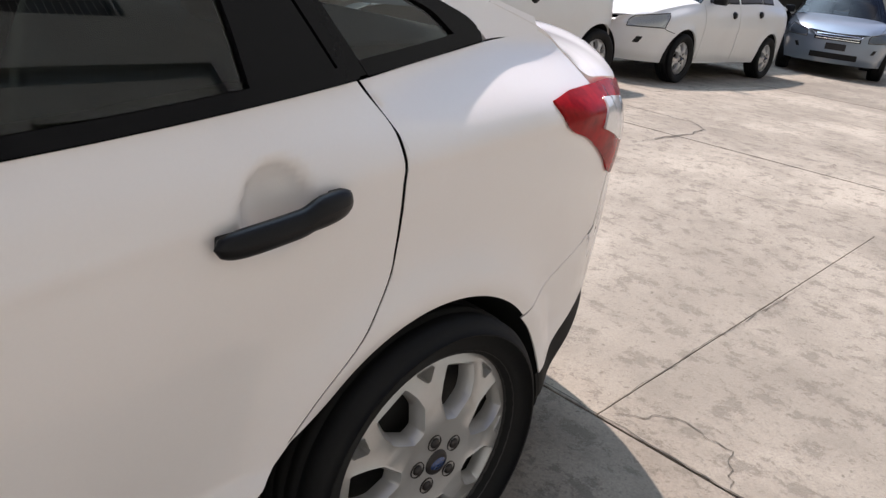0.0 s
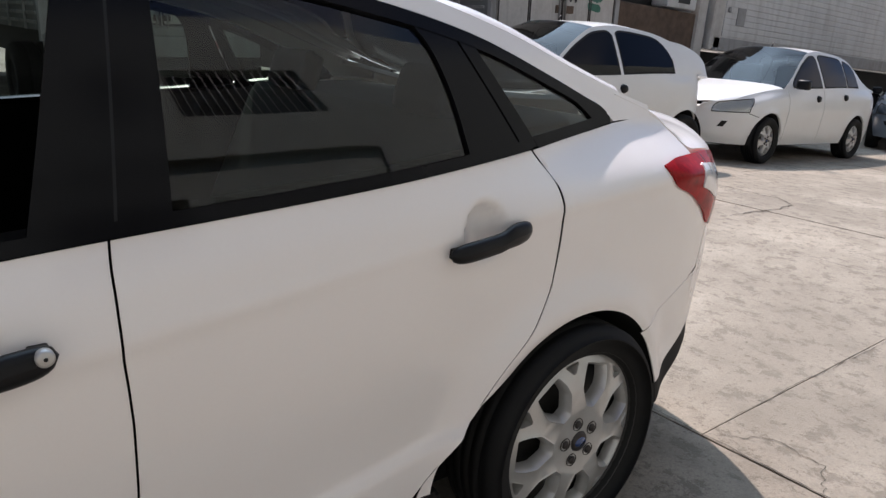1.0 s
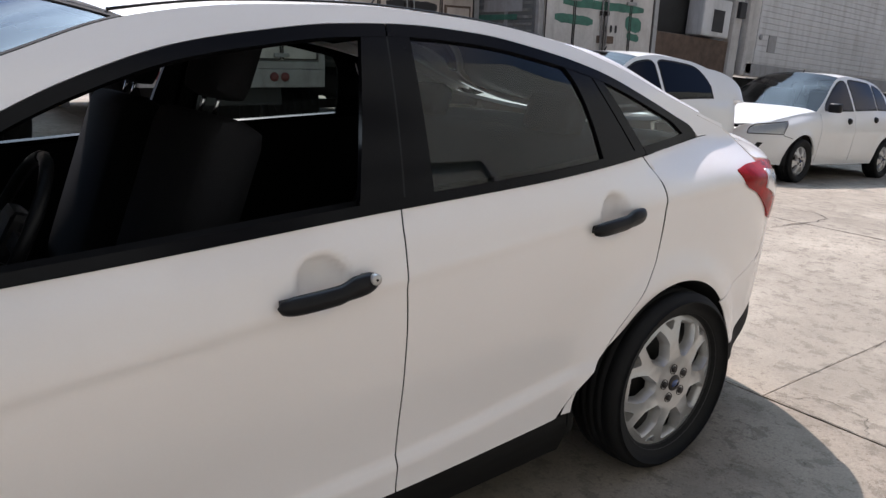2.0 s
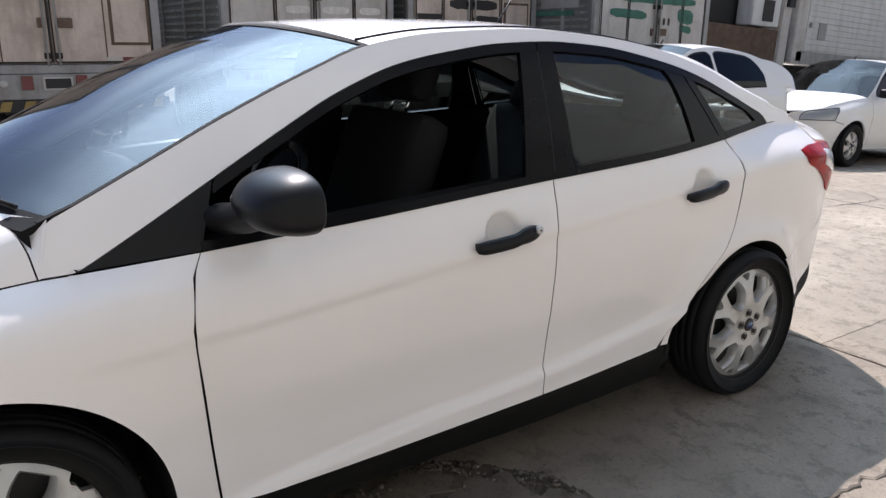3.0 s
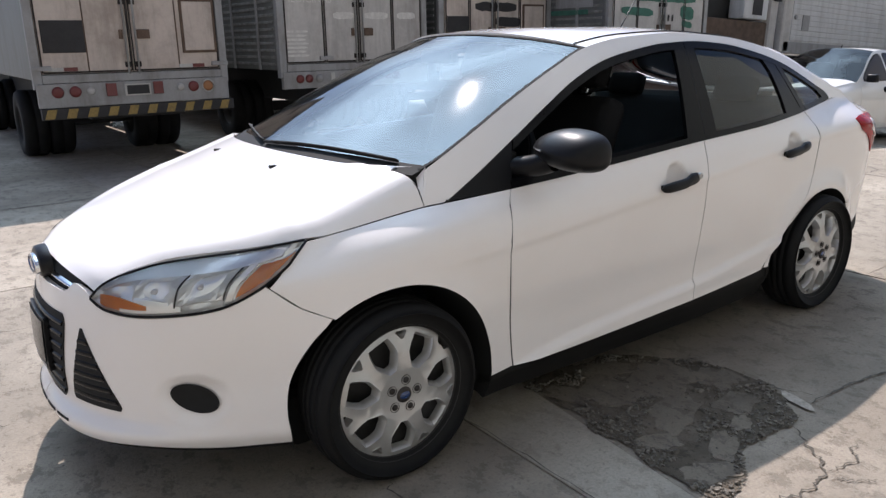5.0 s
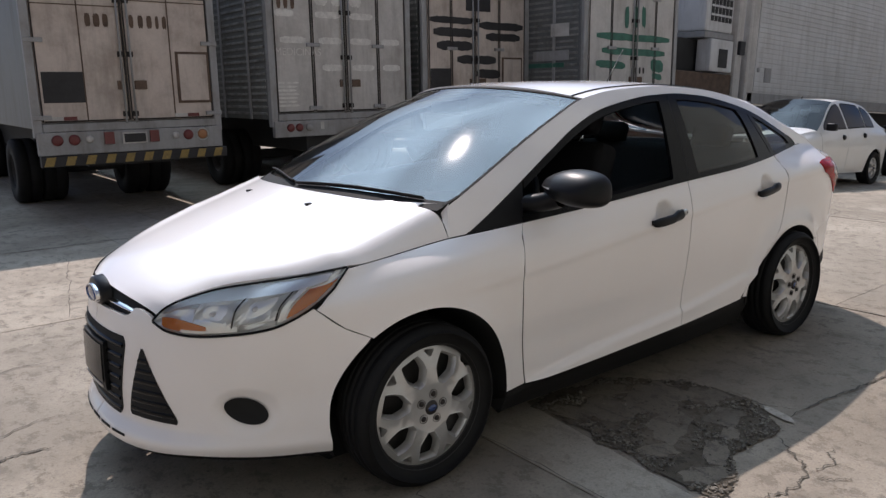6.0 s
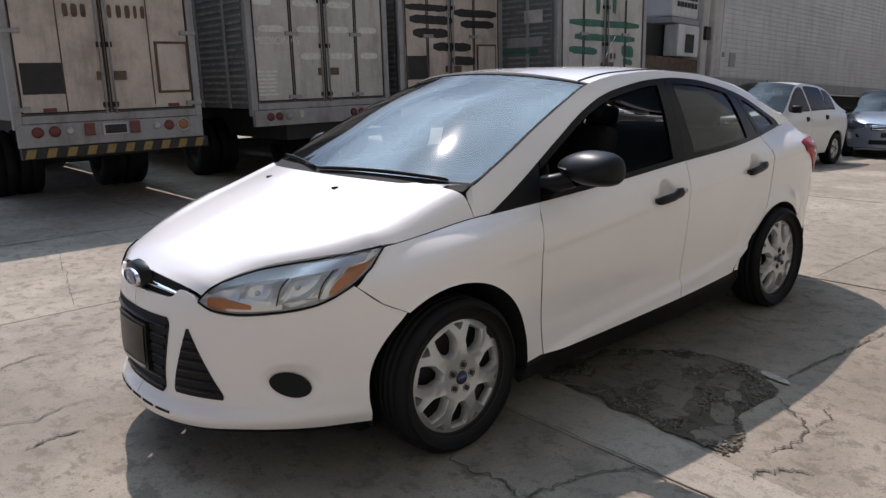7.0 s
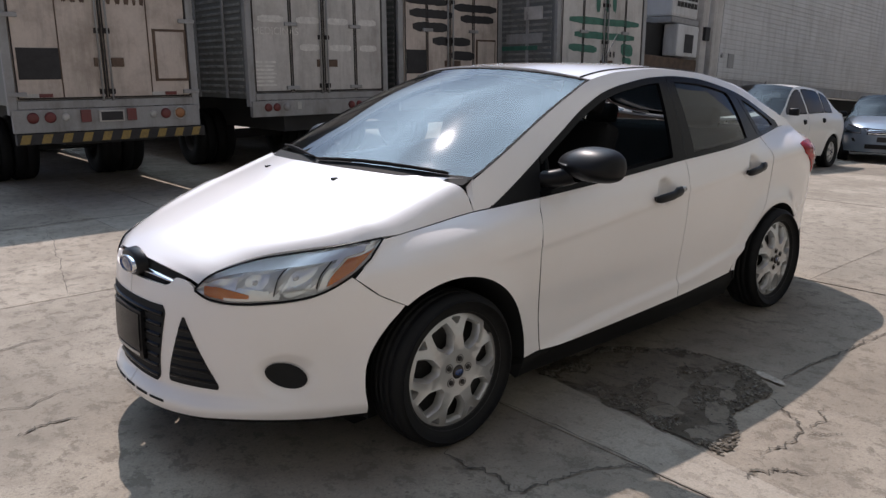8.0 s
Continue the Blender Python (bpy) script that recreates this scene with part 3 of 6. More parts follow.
def box_truck(label, x0, x1, y0, length, top, door_mat, doors_x, door_lo=1.13, ribs=True, bumper=True, fixed=()):
    """A box body on a chassis: frame, two doors with bars and hinges, lamp beam, ribbed sides, wheels."""
    t = thing("box_truck", label, "truck", "parked box trucks", at=Matrix.Translation((0, 0, 0)))
    part("body", boxed((x0, y0 + 0.05, 1.08), (x1, y0 + length, top), 0.01), SIDEGREY, t)
    for a, b in ((x0, x0 + 0.09), (x1 - 0.09, x1)):
        part("corner_post", boxed((a, y0, 0.98), (b, y0 + 0.1, top), 0.008), BOXGREY, t)
    part("header", boxed((x0 + 0.092, y0, top - 0.16), (x1 - 0.092, y0 + 0.09, top), 0.008), BOXGREY, t)
    part("rear_sill", boxed((x0 + 0.092, y0 - 0.01, door_lo - 0.10), (x1 - 0.092, y0 + 0.09, door_lo - 0.012), 0.008), BOXGREY, t)
    for k in range(len(doors_x) - 1):
        a, b = doors_x[k] + 0.006, doors_x[k + 1] - 0.006
        d = part("door", boxed((a, y0 + 0.012, door_lo), (b, y0 + 0.06, top - 0.17), 0.008), door_mat, t)
        for e in (a + 0.004, b - 0.018):
            part("door_seal", boxed((e, y0 + 0.004, door_lo + 0.01), (e + 0.016, y0 + 0.0135, top - 0.19), 0.002), SEAL, d)
        part("door_seal", boxed((a + 0.022, y0 + 0.004, door_lo + 0.004), (b - 0.02, y0 + 0.0135, door_lo + 0.022), 0.002), SEAL, d)
        if k in fixed:
            continue
        left = k == (1 if fixed else 0)
        bar_x = b - 0.05 if left else a + 0.05
        d_bar = add_to("locking_bar", tube([(bar_x, y0 - 0.012, door_lo - 0.03), (bar_x, y0 - 0.012, top - 0.2)], 0.013, 8), BOXGREY, d)
        for z in (door_lo + 0.08, 1.9, 2.5):
            part("bar_bracket", boxed((bar_x - 0.03, y0 - 0.02, z - 0.03), (bar_x + 0.03, y0 + 0.012, z + 0.03), 0.004), SEAL, d_bar)
        part("lock_plate", boxed((bar_x - (0.06 if left else -0.02), y0 - 0.014, 1.50), (bar_x + (-0.02 if left else 0.16), y0 + 0.012, 1.60), 0.006), RUST, d)
        hx = a if left else b
        for z in (door_lo + 0.06, door_lo + 0.9, door_lo + 1.7):
            part("hinge", boxed((hx - 0.10, y0 - 0.02, z - 0.025), (hx + 0.10, y0 + 0.012, z + 0.025), 0.008), BOXGREY, d)
    part("lamp_beam", boxed((x0 + 0.02, y0 - 0.03, 0.78 if bumper else 0.84), (x1 - 0.02, y0 + 0.05, door_lo - 0.105), 0.01), BOXGREY, t)
    part("chassis", boxed((x0 + 0.55, y0 + 0.10, 0.62), (x1 - 0.55, y0 + length + 1.2, 1.07), 0.01), CHASSIS, t)
    part("axle", boxed((x0 + 0.15, y0 + 2.23, 0.38), (x1 - 0.15, y0 + 2.38, 0.52), 0.02), CHASSIS, t)
    for yy in (y0 + 2.3, y0 + length):
        for xx in (x0 + 0.22, x0 + 0.53, x1 - 0.53, x1 - 0.22):
            truck_wheel(t, xx, yy)
    part("cab", boxed((x0 + 0.1, y0 + length + 0.3, 0.6), (x1 - 0.1, y0 + length + 2.0, 2.5), 0.12), BOXPALE, t)
    if ribs:
        for k in range(24):
            z = 1.14 + k * (top - 1.25) / 24
            part("side_rib", boxed((x0 - 0.012, y0 + 0.12, z), (x0 + 0.002, y0 + length, z + 0.034), 0.004), RIBPALE, t)
        for yy in (y0 + 0.6, y0 + 1.5, y0 + 2.6, y0 + 3.9):
            part("side_post", boxed((x0 - 0.02, yy, 1.08), (x0 - 0.002, yy + 0.06, top), 0.004), BOXGREY, t)
    if bumper:
        b = part("bumper", boxed((x0 + 0.03, y0 - 0.06, 0.655), (x1 + 0.02, y0 + 0.04, 0.775), 0.008), BARBLACK, t)
        n = 10
        w = (x1 - x0) / n
        for k in range(n):
            xs = x0 + 0.05 + k * w
            vs = [(xs, y0 - 0.0635, 0.665), (xs + w * 0.45, y0 - 0.0635, 0.665), (xs + w * 0.62, y0 - 0.0635, 0.765), (xs + w * 0.17, y0 - 0.0635, 0.765)]
            piece("warning_stripe", mesh_of("warning_stripe", vs, [(0, 1, 2, 3)], STRIPEY, flat=True), b)
        for xx in (x0 + 0.5, x1 - 0.5):
            part("bumper_arm", boxed((xx - 0.04, y0 - 0.02, 0.775), (xx + 0.04, y0 + 0.02, 0.84), 0.004), BOXGREY, b)
    return t


TOP = 3.35
t1 = box_truck("old beige box truck with grey frame and striped rear bumper", 0.05, 2.20, 6.4, 6.5, TOP, BOXBEIGE, (0.14, 1.10, 2.11), 1.14, ribs=False)
yf = 6.4 + 0.0085
part("dark_panel", boxed((0.19, yf - 0.004, 1.36), (0.62, yf + 0.01, 1.70), 0.003), BARBLACK, t1)
for x in (0.62, 1.62):
    part("panel_seam", boxed((x, yf - 0.004, 1.16), (x + 0.014, yf + 0.004, TOP - 0.2), 0.002), RUST, t1)
for x0, x1, z in ((0.16, 1.08, 2.42), (1.12, 2.09, 2.50)):
    part("panel_seam", boxed((x0, yf - 0.0045, z), (x1, yf + 0.004, z + 0.012), 0.002), RUST, t1)
part("hatch_frame", boxed((1.68, yf - 0.012, 1.33), (2.09, yf + 0.01, 1.94), 0.004), RUST, t1)
part("hatch", boxed((1.71, yf - 0.020, 1.36), (2.06, yf - 0.012, 1.91), 0.004), BOXBEIGE, t1)
part("dark_panel", boxed((1.83, yf - 0.004, 2.55), (2.09, yf + 0.01, 2.75), 0.003), BARBLACK, t1)
for x in (0.37, 1.78):
    part("reflector", boxed((x, yf - 0.006, 1.165), (x + 0.14, yf + 0.01, 1.205), 0.002), LAMPRED, t1)
    part("reflector", boxed((x - 0.16, yf - 0.006, 1.165), (x - 0.003, yf + 0.01, 1.205), 0.002), LAMPCLR, t1)
for x, m in ((0.27, LAMPRED), (0.446, LAMPRED), (0.607, LAMPCLR), (1.593, LAMPCLR), (1.75, LAMPRED), (1.924, LAMPAMB)):
    disc(t1, "tail_lamp", x, 6.37, 0.945, 0.062 if m is not LAMPCLR else 0.042, m)
add_to("lamp_rim", tube([(1.924 + 0.07 * math.cos(a), 6.355, 0.945 + 0.07 * math.sin(a)) for a in [k * math.pi / 10 for k in range(21)]], 0.008, 6), LAMPCLR, t1)
for x in (0.82, 1.335):
    part("tail_lamp", boxed((x - 0.055, 6.345, 0.88), (x + 0.055, 6.369, 1.02), 0.006), LAMPRED, t1)
part("plate_frame", boxed((0.965, 6.350, 0.875), (1.25, 6.369, 1.005), 0.004), BOXPALE, t1)
part("plate_field", boxed((0.985, 6.346, 0.89), (1.23, 6.349, 0.99), 0.001), BARBLACK, t1)
for k, (x, w) in enumerate(((0.70, 0.06), (0.79, 0.07), (0.89, 0.06), (1.18, 0.05), (1.28, 0.06), (1.38, 0.06), (1.48, 0.04), (1.56, 0.05))):
    stroke(t1, "worn_lettering", x, 2.27, x + w, 2.27, yf - 0.002, 0.14, RUST, 60 + k)

t2 = box_truck("grey box truck with ribbed side and faded lettering", 2.90, 5.20, 6.4, 8.0, TOP, BOXPALE, (2.99, 3.56, 4.08, 4.62, 5.11), 1.16, bumper=False, fixed=(0, 3))
letters(t2, "MEDICINAS", 2.995, yf - 0.003, 1.92, 0.135, FADED)
for k, (x0, x1, z) in enumerate(((3.02, 3.30, 2.46), (3.62, 4.02, 2.46), (4.16, 4.55, 2.46), (3.08, 3.46, 2.12), (3.66, 4.03, 2.12), (4.15, 4.5, 2.12), (4.68, 5.0, 2.12), (3.70, 4.02, 1.76), (4.18, 4.55, 1.76), (4.70, 5.0, 1.76), (3.62, 3.82, 2.7), (3.88, 4.04, 2.7), (4.16, 4.36, 2.7))):
    stroke(t2, "faded_lettering", x0, z, x1, z, yf - 0.003, 0.085 if z < 2.6 else 0.22, FADED, 100 + k)
for k in range(7):
    stroke(t2, "faded_lettering", 3.01, 1.56 - k * 0.05, 3.32 - 0.02 * (k % 3), 1.56 - k * 0.05, yf - 0.003, 0.028, FADED, 130 + k)
for k in range(3):
    stroke(t2, "faded_lettering", 3.06 + 0.10 * k, 2.62, 3.12 + 0.10 * k, 2.62, yf - 0.003, 0.20, RUST, 150 + k)
for x, m in ((3.15, LAMPRED), (3.28, LAMPRED), (3.43, BOXGREY), (4.5, LAMPRED), (4.64, LAMPRED)):
    disc(t2, "tail_lamp", x, 6.37, 0.965, 0.055, m)
part("tag_plate", boxed((3.60, 6.36, 0.93), (3.66, 6.369, 1.03), 0.003), LAMPCLR, t2)

t3 = box_truck("beige box truck with black painted-over lettering on its doors", 5.42, 7.66, 6.4, 8.0, TOP, BOXBEIGE, (5.54, 5.99, 6.47, 6.99, 7.57), 1.16, bumper=False, fixed=(0, 3))
for k, (x0, x1, z, w) in enumerate(((5.57, 6.44, 2.49, 0.10), (6.55, 7.52, 2.43, 0.12), (5.64, 6.52, 2.31, 0.13), (6.70, 7.45, 2.26, 0.12), (5.70, 6.43, 2.11, 0.14), (6.10, 6.92, 1.90, 0.13), (6.50, 7.00, 1.68, 0.14))):
    stroke(t3, "painted_bar", x0, z, x1, z - 0.01, yf - 0.003, w, BARBLACK, 200 + k)
stroke(t3, "painted_bar", 6.0, 2.40, 6.03, 2.08, yf - 0.004, 0.05, BARBLACK, 215)
part("dark_panel", boxed((5.575, yf - 0.004, 1.40), (5.97, yf + 0.01, 1.76), 0.003), BARBLACK, t3)
part("dark_panel", boxed((6.29, yf - 0.004, 2.64), (6.80, yf + 0.01, 3.05), 0.003), BARBLACK, t3)
part("hatch_frame", boxed((7.05, yf - 0.012, 1.33), (7.50, yf + 0.01, 1.94), 0.004), RUST, t3)
part("hatch", boxed((7.08, yf - 0.020, 1.36), (7.47, yf - 0.012, 1.91), 0.004), BOXBEIGE, t3)

t4 = box_truck("pale box truck with green painted-over lettering on its doors", 7.68, 10.12, 5.2, 9.0, TOP + 0.1, BOXPALE, (7.80, 8.35, 8.94, 9.50, 10.02), 1.16, bumper=False, fixed=(0, 3))
yf4 = 5.2 + 0.0085
for k, (x0, x1, z, w) in enumerate(((7.98, 9.90, 2.25, 0.11), (8.12, 9.78, 2.02, 0.11), (7.98, 8.72, 1.815, 0.12), (9.40, 9.75, 1.80, 0.20), (9.45, 9.72, 1.62, 0.10))):
    stroke(t4, "painted_bar", x0, z, x1, z - 0.04, yf4 - 0.003, w, BARGREEN, 230 + k)
for k, x in enumerate((8.72, 8.95, 9.16)):
    stroke(t4, "painted_bar", x - 0.05, 2.55 + 0.02 * k, x + 0.06, 2.55, yf4 - 0.003 - 0.0005 * k, 0.32, BARGREEN, 240 + k)
for k in range(3):
    stroke(t4, "painted_bar", 8.98 + 0.1 * k, 1.70, 9.03 + 0.1 * k, 1.70, yf4 - 0.003, 0.10, BARBLACK, 250 + k)
for k, (y0, y1, z, w) in enumerate(((5.5, 6.3, 1.95, 0.16), (5.6, 7.6, 1.80, 0.07), (5.5, 5.9, 2.35, 0.2))):
    part("side_patch", boxed((7.660, y0, z - w / 2), (7.668, y1, z + w / 2), 0.002), (BOXGREY, BARGREEN, BOXPALE)[k], t4)

# ---- refrigerated trailer across the far end ----
WHITERIB = material("trailer_white", (0.56, 0.56, 0.56), 0.5, vary=0.05, dirt=(0.34, 0.33, 0.31), dirt_amount=0.45, dirt_scale=0.8, streak=0.35)
tr = thing("trailer", "long white refrigerated semi-trailer with fine ribbed side and cooling unit", "trailer", at=Matrix.Translation((13.0, 5.6, ground_z(13.0))) @ Matrix.Rotation(radians(3.3), 4, "Y"))
part("body", boxed((0.1, 0.02, 1.50), (13.5, 2.5, 4.2), 0.02), WHITERIB, tr)
for k in range(26):
    z = 1.66 + k * 0.10
    part("side_rib", boxed((0.35, 0.004, z), (13.4, 0.021, z + 0.085), 0.006), WHITERIB, tr)
part("bottom_rail", boxed((0.1, -0.01, 1.40), (13.5, 0.1, 1.63), 0.01), BOXGREY, tr)
part("corner_post", boxed((-0.02, -0.01, 1.40), (0.33, 0.12, 4.2), 0.05), BOXPALE, tr)
part("corner_post", boxed((-0.38, 0.04, 1.2), (-0.12, 0.22, 4.2), 0.06), BOXPALE, tr)
part("vent_box", boxed((0.72, -0.012, 1.86), (0.98, 0.004, 2.16), 0.006), BOXGREY, tr)
disc(tr, "side_lamp", 0.45, 0.0, 2.1, 0.05, BOXGREY)
part("post_lamp", boxed((-0.34, -0.03, 2.35), (-0.16, 0.04, 2.62), 0.01), BARBLACK, tr)
part("cooling_unit", boxed((-1.36, 0.15, 2.75), (-0.40, 2.2, 4.1), 0.05), WHITERIB, tr)
for k in range(6):
    part("grille_slat", boxed((-1.20 + k * 0.125, 0.135, 2.95), (-1.11 + k * 0.125, 0.150, 3.9), 0.004), BARBLACK, tr)
for k in range(5):
    part("grille_bar", boxed((-1.22, 0.128, 3.05 + k * 0.17), (-0.48, 0.134, 3.09 + k * 0.17), 0.002), WHITERIB, tr)
part("unit_band", boxed((-1.40, 0.12, 2.62), (-0.38, 2.2, 2.74), 0.02), BOXGREY, tr)
part("unit_door", boxed((-1.30, 0.02, 1.98), (-0.52, 0.35, 2.60), 0.03), WHITERIB, tr)
part("unit_window", boxed((-1.03, 0.008, 2.06), (-0.72, 0.021, 2.42), 0.006), BARBLACK, tr)
part("unit_recess", boxed((-2.6, 0.4, 1.4), (-0.45, 2.4, 2.60), 0.02), CHASSIS, tr)
part("unit_base", boxed((-2.6, 0.1, 1.0), (-0.10, 2.3, 1.95), 0.03), RUST, tr)
part("chassis", boxed((0.6, 0.6, 0.95), (13.4, 1.9, 1.39), 0.02), CHASSIS, tr)
for x in (2.2,):
    for y in (0.5, 2.0):
        part("landing_leg", boxed((x - 0.07, y - 0.07, -0.02), (x + 0.07, y + 0.07, 1.39), 0.01), CHASSIS, tr)
for x in (10.6, 11.9):
    for y in (0.35, 2.2):
        truck_wheel(tr, x, y, 0.5)
part("side_panel", boxed((0.3, 1.2, 0.25), (9.5, 1.3, 0.95), 0.01), CHASSIS, tr)

# ---- walls that close the yard ----
WALL = material("plastered_wall", (0.32, 0.325, 0.285), 0.85, vary=0.12, dirt=(0.2, 0.19, 0.165), dirt_amount=0.5, dirt_scale=0.9)
WY = -5.6
HOLES = [(2.2, 3.7, 2.6, 3.95), (2.9, 3.75, 5.7, 7.0), (4.15, 6.3, 5.7, 7.0)]
wall = bmesh.new()
xs = sorted({-16.0, 30.0} | {v for h in HOLES for v in h[:2]})
for x0, x1 in zip(xs, xs[1:]):
    z = -1.2
    for h in sorted((h for h in HOLES if h[0] <= x0 and x1 <= h[1]), key=lambda h: h[2]):
        box(wall, (x0, WY - 0.3, z), (x1, WY, h[2]))
        z = h[3]
    box(wall, (x0, WY - 0.3, z), (x1, WY, 9.0))
wall_south = tagged(part("wall_south", wall, WALL), "plastered two-storey building wall with barred windows", "wall", kind="structure")
part("ledge", boxed((2.4, WY + 0.002, 4.62), (7.1, WY + 0.14, 4.80), 0.01), WALL, wall_south)
part("ledge", boxed((4.05, WY + 0.002, 3.80), (7.3, WY + 0.10, 3.92), 0.01), WALL, wall_south)
part("ledge", boxed((7.102, WY + 0.002, 3.90), (7.2, WY + 0.12, 4.78), 0.01), BOXGREY, wall_south)
for n, (x0, x1, z0, z1) in enumerate(HOLES):
    win = tagged(piece("window_%d" % (n + 1), None), "dark barred steel window in the plastered wall", "window", kind="structure")
    part("pane", boxed((x0, WY - 0.22, z0), (x1, WY - 0.20, z1)), CHASSIS, win)
    part("window_frame", boxed((x1 - 0.07, WY - 0.19, z0), (x1, WY - 0.10, z1), 0.005), BOXPALE, win)
    for k in range(max(4, int((x1 - x0) / 0.14))):
        x = x0 + 0.05 + k * 0.14
        if n:
            add_to("bar", tube([(x, WY - 0.03, z0 + 0.005), (x, WY - 0.03, z1 - 0.005)], 0.012, 6), BOXPALE, win)
tagged(part("wall_west", boxed((-16.3, WY, -0.03), (-16.0, 16, 3.2)), WALL), "plain plastered yard wall", "wall", kind="structure")
tagged(part("wall_east", boxed((30.0, WY, -1.2), (30.3, 16, 2.4)), WALL), "plain plastered yard wall", "wall", kind="structure")

# ---- the saloon's surfaces: x runs from nose to tail, front axle at x = 0, z up, half width y >= 0 ----
def spline(*knots):
    """A smooth curve through (x, value) knots, flat-tangent safe; straight on beyond the ends."""
    xs = [float(k[0]) for k in knots]
    ys = [float(k[1]) for k in knots]
    n = len(xs)
    d = [(ys[i + 1] - ys[i]) / (xs[i + 1] - xs[i]) for i in range(n - 1)]
    m = [d[0]] + [0.0] * (n - 2) + [d[-1]]
    for i in range(1, n - 1):
        if d[i - 1] * d[i] > 0:
            w1, w2 = 2 * (xs[i + 1] - xs[i]) + xs[i] - xs[i - 1], xs[i + 1] - xs[i] + 2 * (xs[i] - xs[i - 1])
            m[i] = (w1 + w2) / (w1 / d[i - 1] + w2 / d[i])

    def f(x):
        if x <= xs[0]:
            return ys[0] + m[0] * (x - xs[0])
        if x >= xs[-1]:
            return ys[-1] + m[-1] * (x - xs[-1])
        i = 0
        while x > xs[i + 1]:
            i += 1
        h = xs[i + 1] - xs[i]
        t = (x - xs[i]) / h
        return (ys[i] * (1 + 2 * t) * (1 - t) ** 2 + h * m[i] * t * (1 - t) ** 2
                + ys[i + 1] * t * t * (3 - 2 * t) + h * m[i + 1] * t * t * (t - 1))
    return f


def smooth(a, b, x):
    t = min(1.0, max(0.0, (x - a) / (b - a)))
    return t * t * (3 - 2 * t)


WHEELBASE = 2.648
half = spline((-0.9, 0.895), (0.0, 0.895), (0.6, 0.902), (1.43, 0.9), (2.0, 0.878), (2.42, 0.852), (2.8, 0.848), (3.4, 0.848))
# height and half width of the shoulder, which turns into the belt line under the windows
belt_z = spline((-0.75, 0.80), (-0.5, 0.832), (-0.253, 0.8545), (0.228, 0.915), (0.5, 0.933), (1.05, 0.97), (1.566, 1.006), (2.0, 1.027), (2.34, 1.047),
                (2.5, 1.060), (2.7, 1.079), (2.885, 1.098), (3.2, 1.075), (3.5, 1.03), (3.65, 0.98))
belt_y = spline((-0.8, 0.45), (-0.6, 0.62), (-0.45, 0.70), (-0.253, 0.762), (0.0, 0.785), (0.12, 0.793), (0.228, 0.818), (0.5, 0.847), (1.0, 0.864),
                (1.566, 0.862), (2.0, 0.845), (2.43, 0.79), (2.885, 0.715), (3.2, 0.69), (3.5, 0.62), (3.65, 0.4))
nose_x = spline((0.12, -0.82), (0.2, -0.912), (0.25, -0.928), (0.31, -0.91), (0.42, -0.918), (0.55, -0.913), (0.66, -0.90), (0.74, -0.875), (0.80, -0.78), (0.9, -0.6))
tail_x = spline((0.2, 3.52), (0.35, 3.62), (0.6, 3.645), (0.8, 3.62), (1.0, 3.57), (1.1, 3.54))
flank = spline((0.0, -0.065), (0.1, -0.033), (0.16, -0.036), (0.27, -0.036), (0.5, -0.020), (0.72, -0.003), (0.8, 0.0), (0.9, -0.012), (1.0, -0.04))
crease_z = spline((0.1, 0.715), (0.6, 0.755), (1.4, 0.835), (2.2, 0.905), (3.0, 0.955))
ledge_z = spline((0.4, 0.235), (0.7, 0.292), (1.0, 0.326), (1.6, 0.37), (2.2, 0.432))
FRONT, REAR, BLUNT = 0.25, 2.70, 2.3
S_NOSE, S_TAIL = -0.9, 3.65


def plan(s, z):
    """x and the share of the half width at s: along the flank s is x, at the ends it runs round the corner to the middle."""
    if s < FRONT:
        a = (FRONT - s) / (FRONT - S_NOSE) * math.pi / 2
        return FRONT - (FRONT - nose_x(z)) * math.sin(a) ** (2 / BLUNT), max(0.0, math.cos(a)) ** (2 / BLUNT)
    if s > REAR:
        a = (s - REAR) / (S_TAIL - REAR) * math.pi / 2
        return REAR + (tail_x(z) - REAR) * math.sin(a) ** (2 / 3.0), max(0.0, math.cos(a)) ** (2 / 3.0)
    return s, 1.0


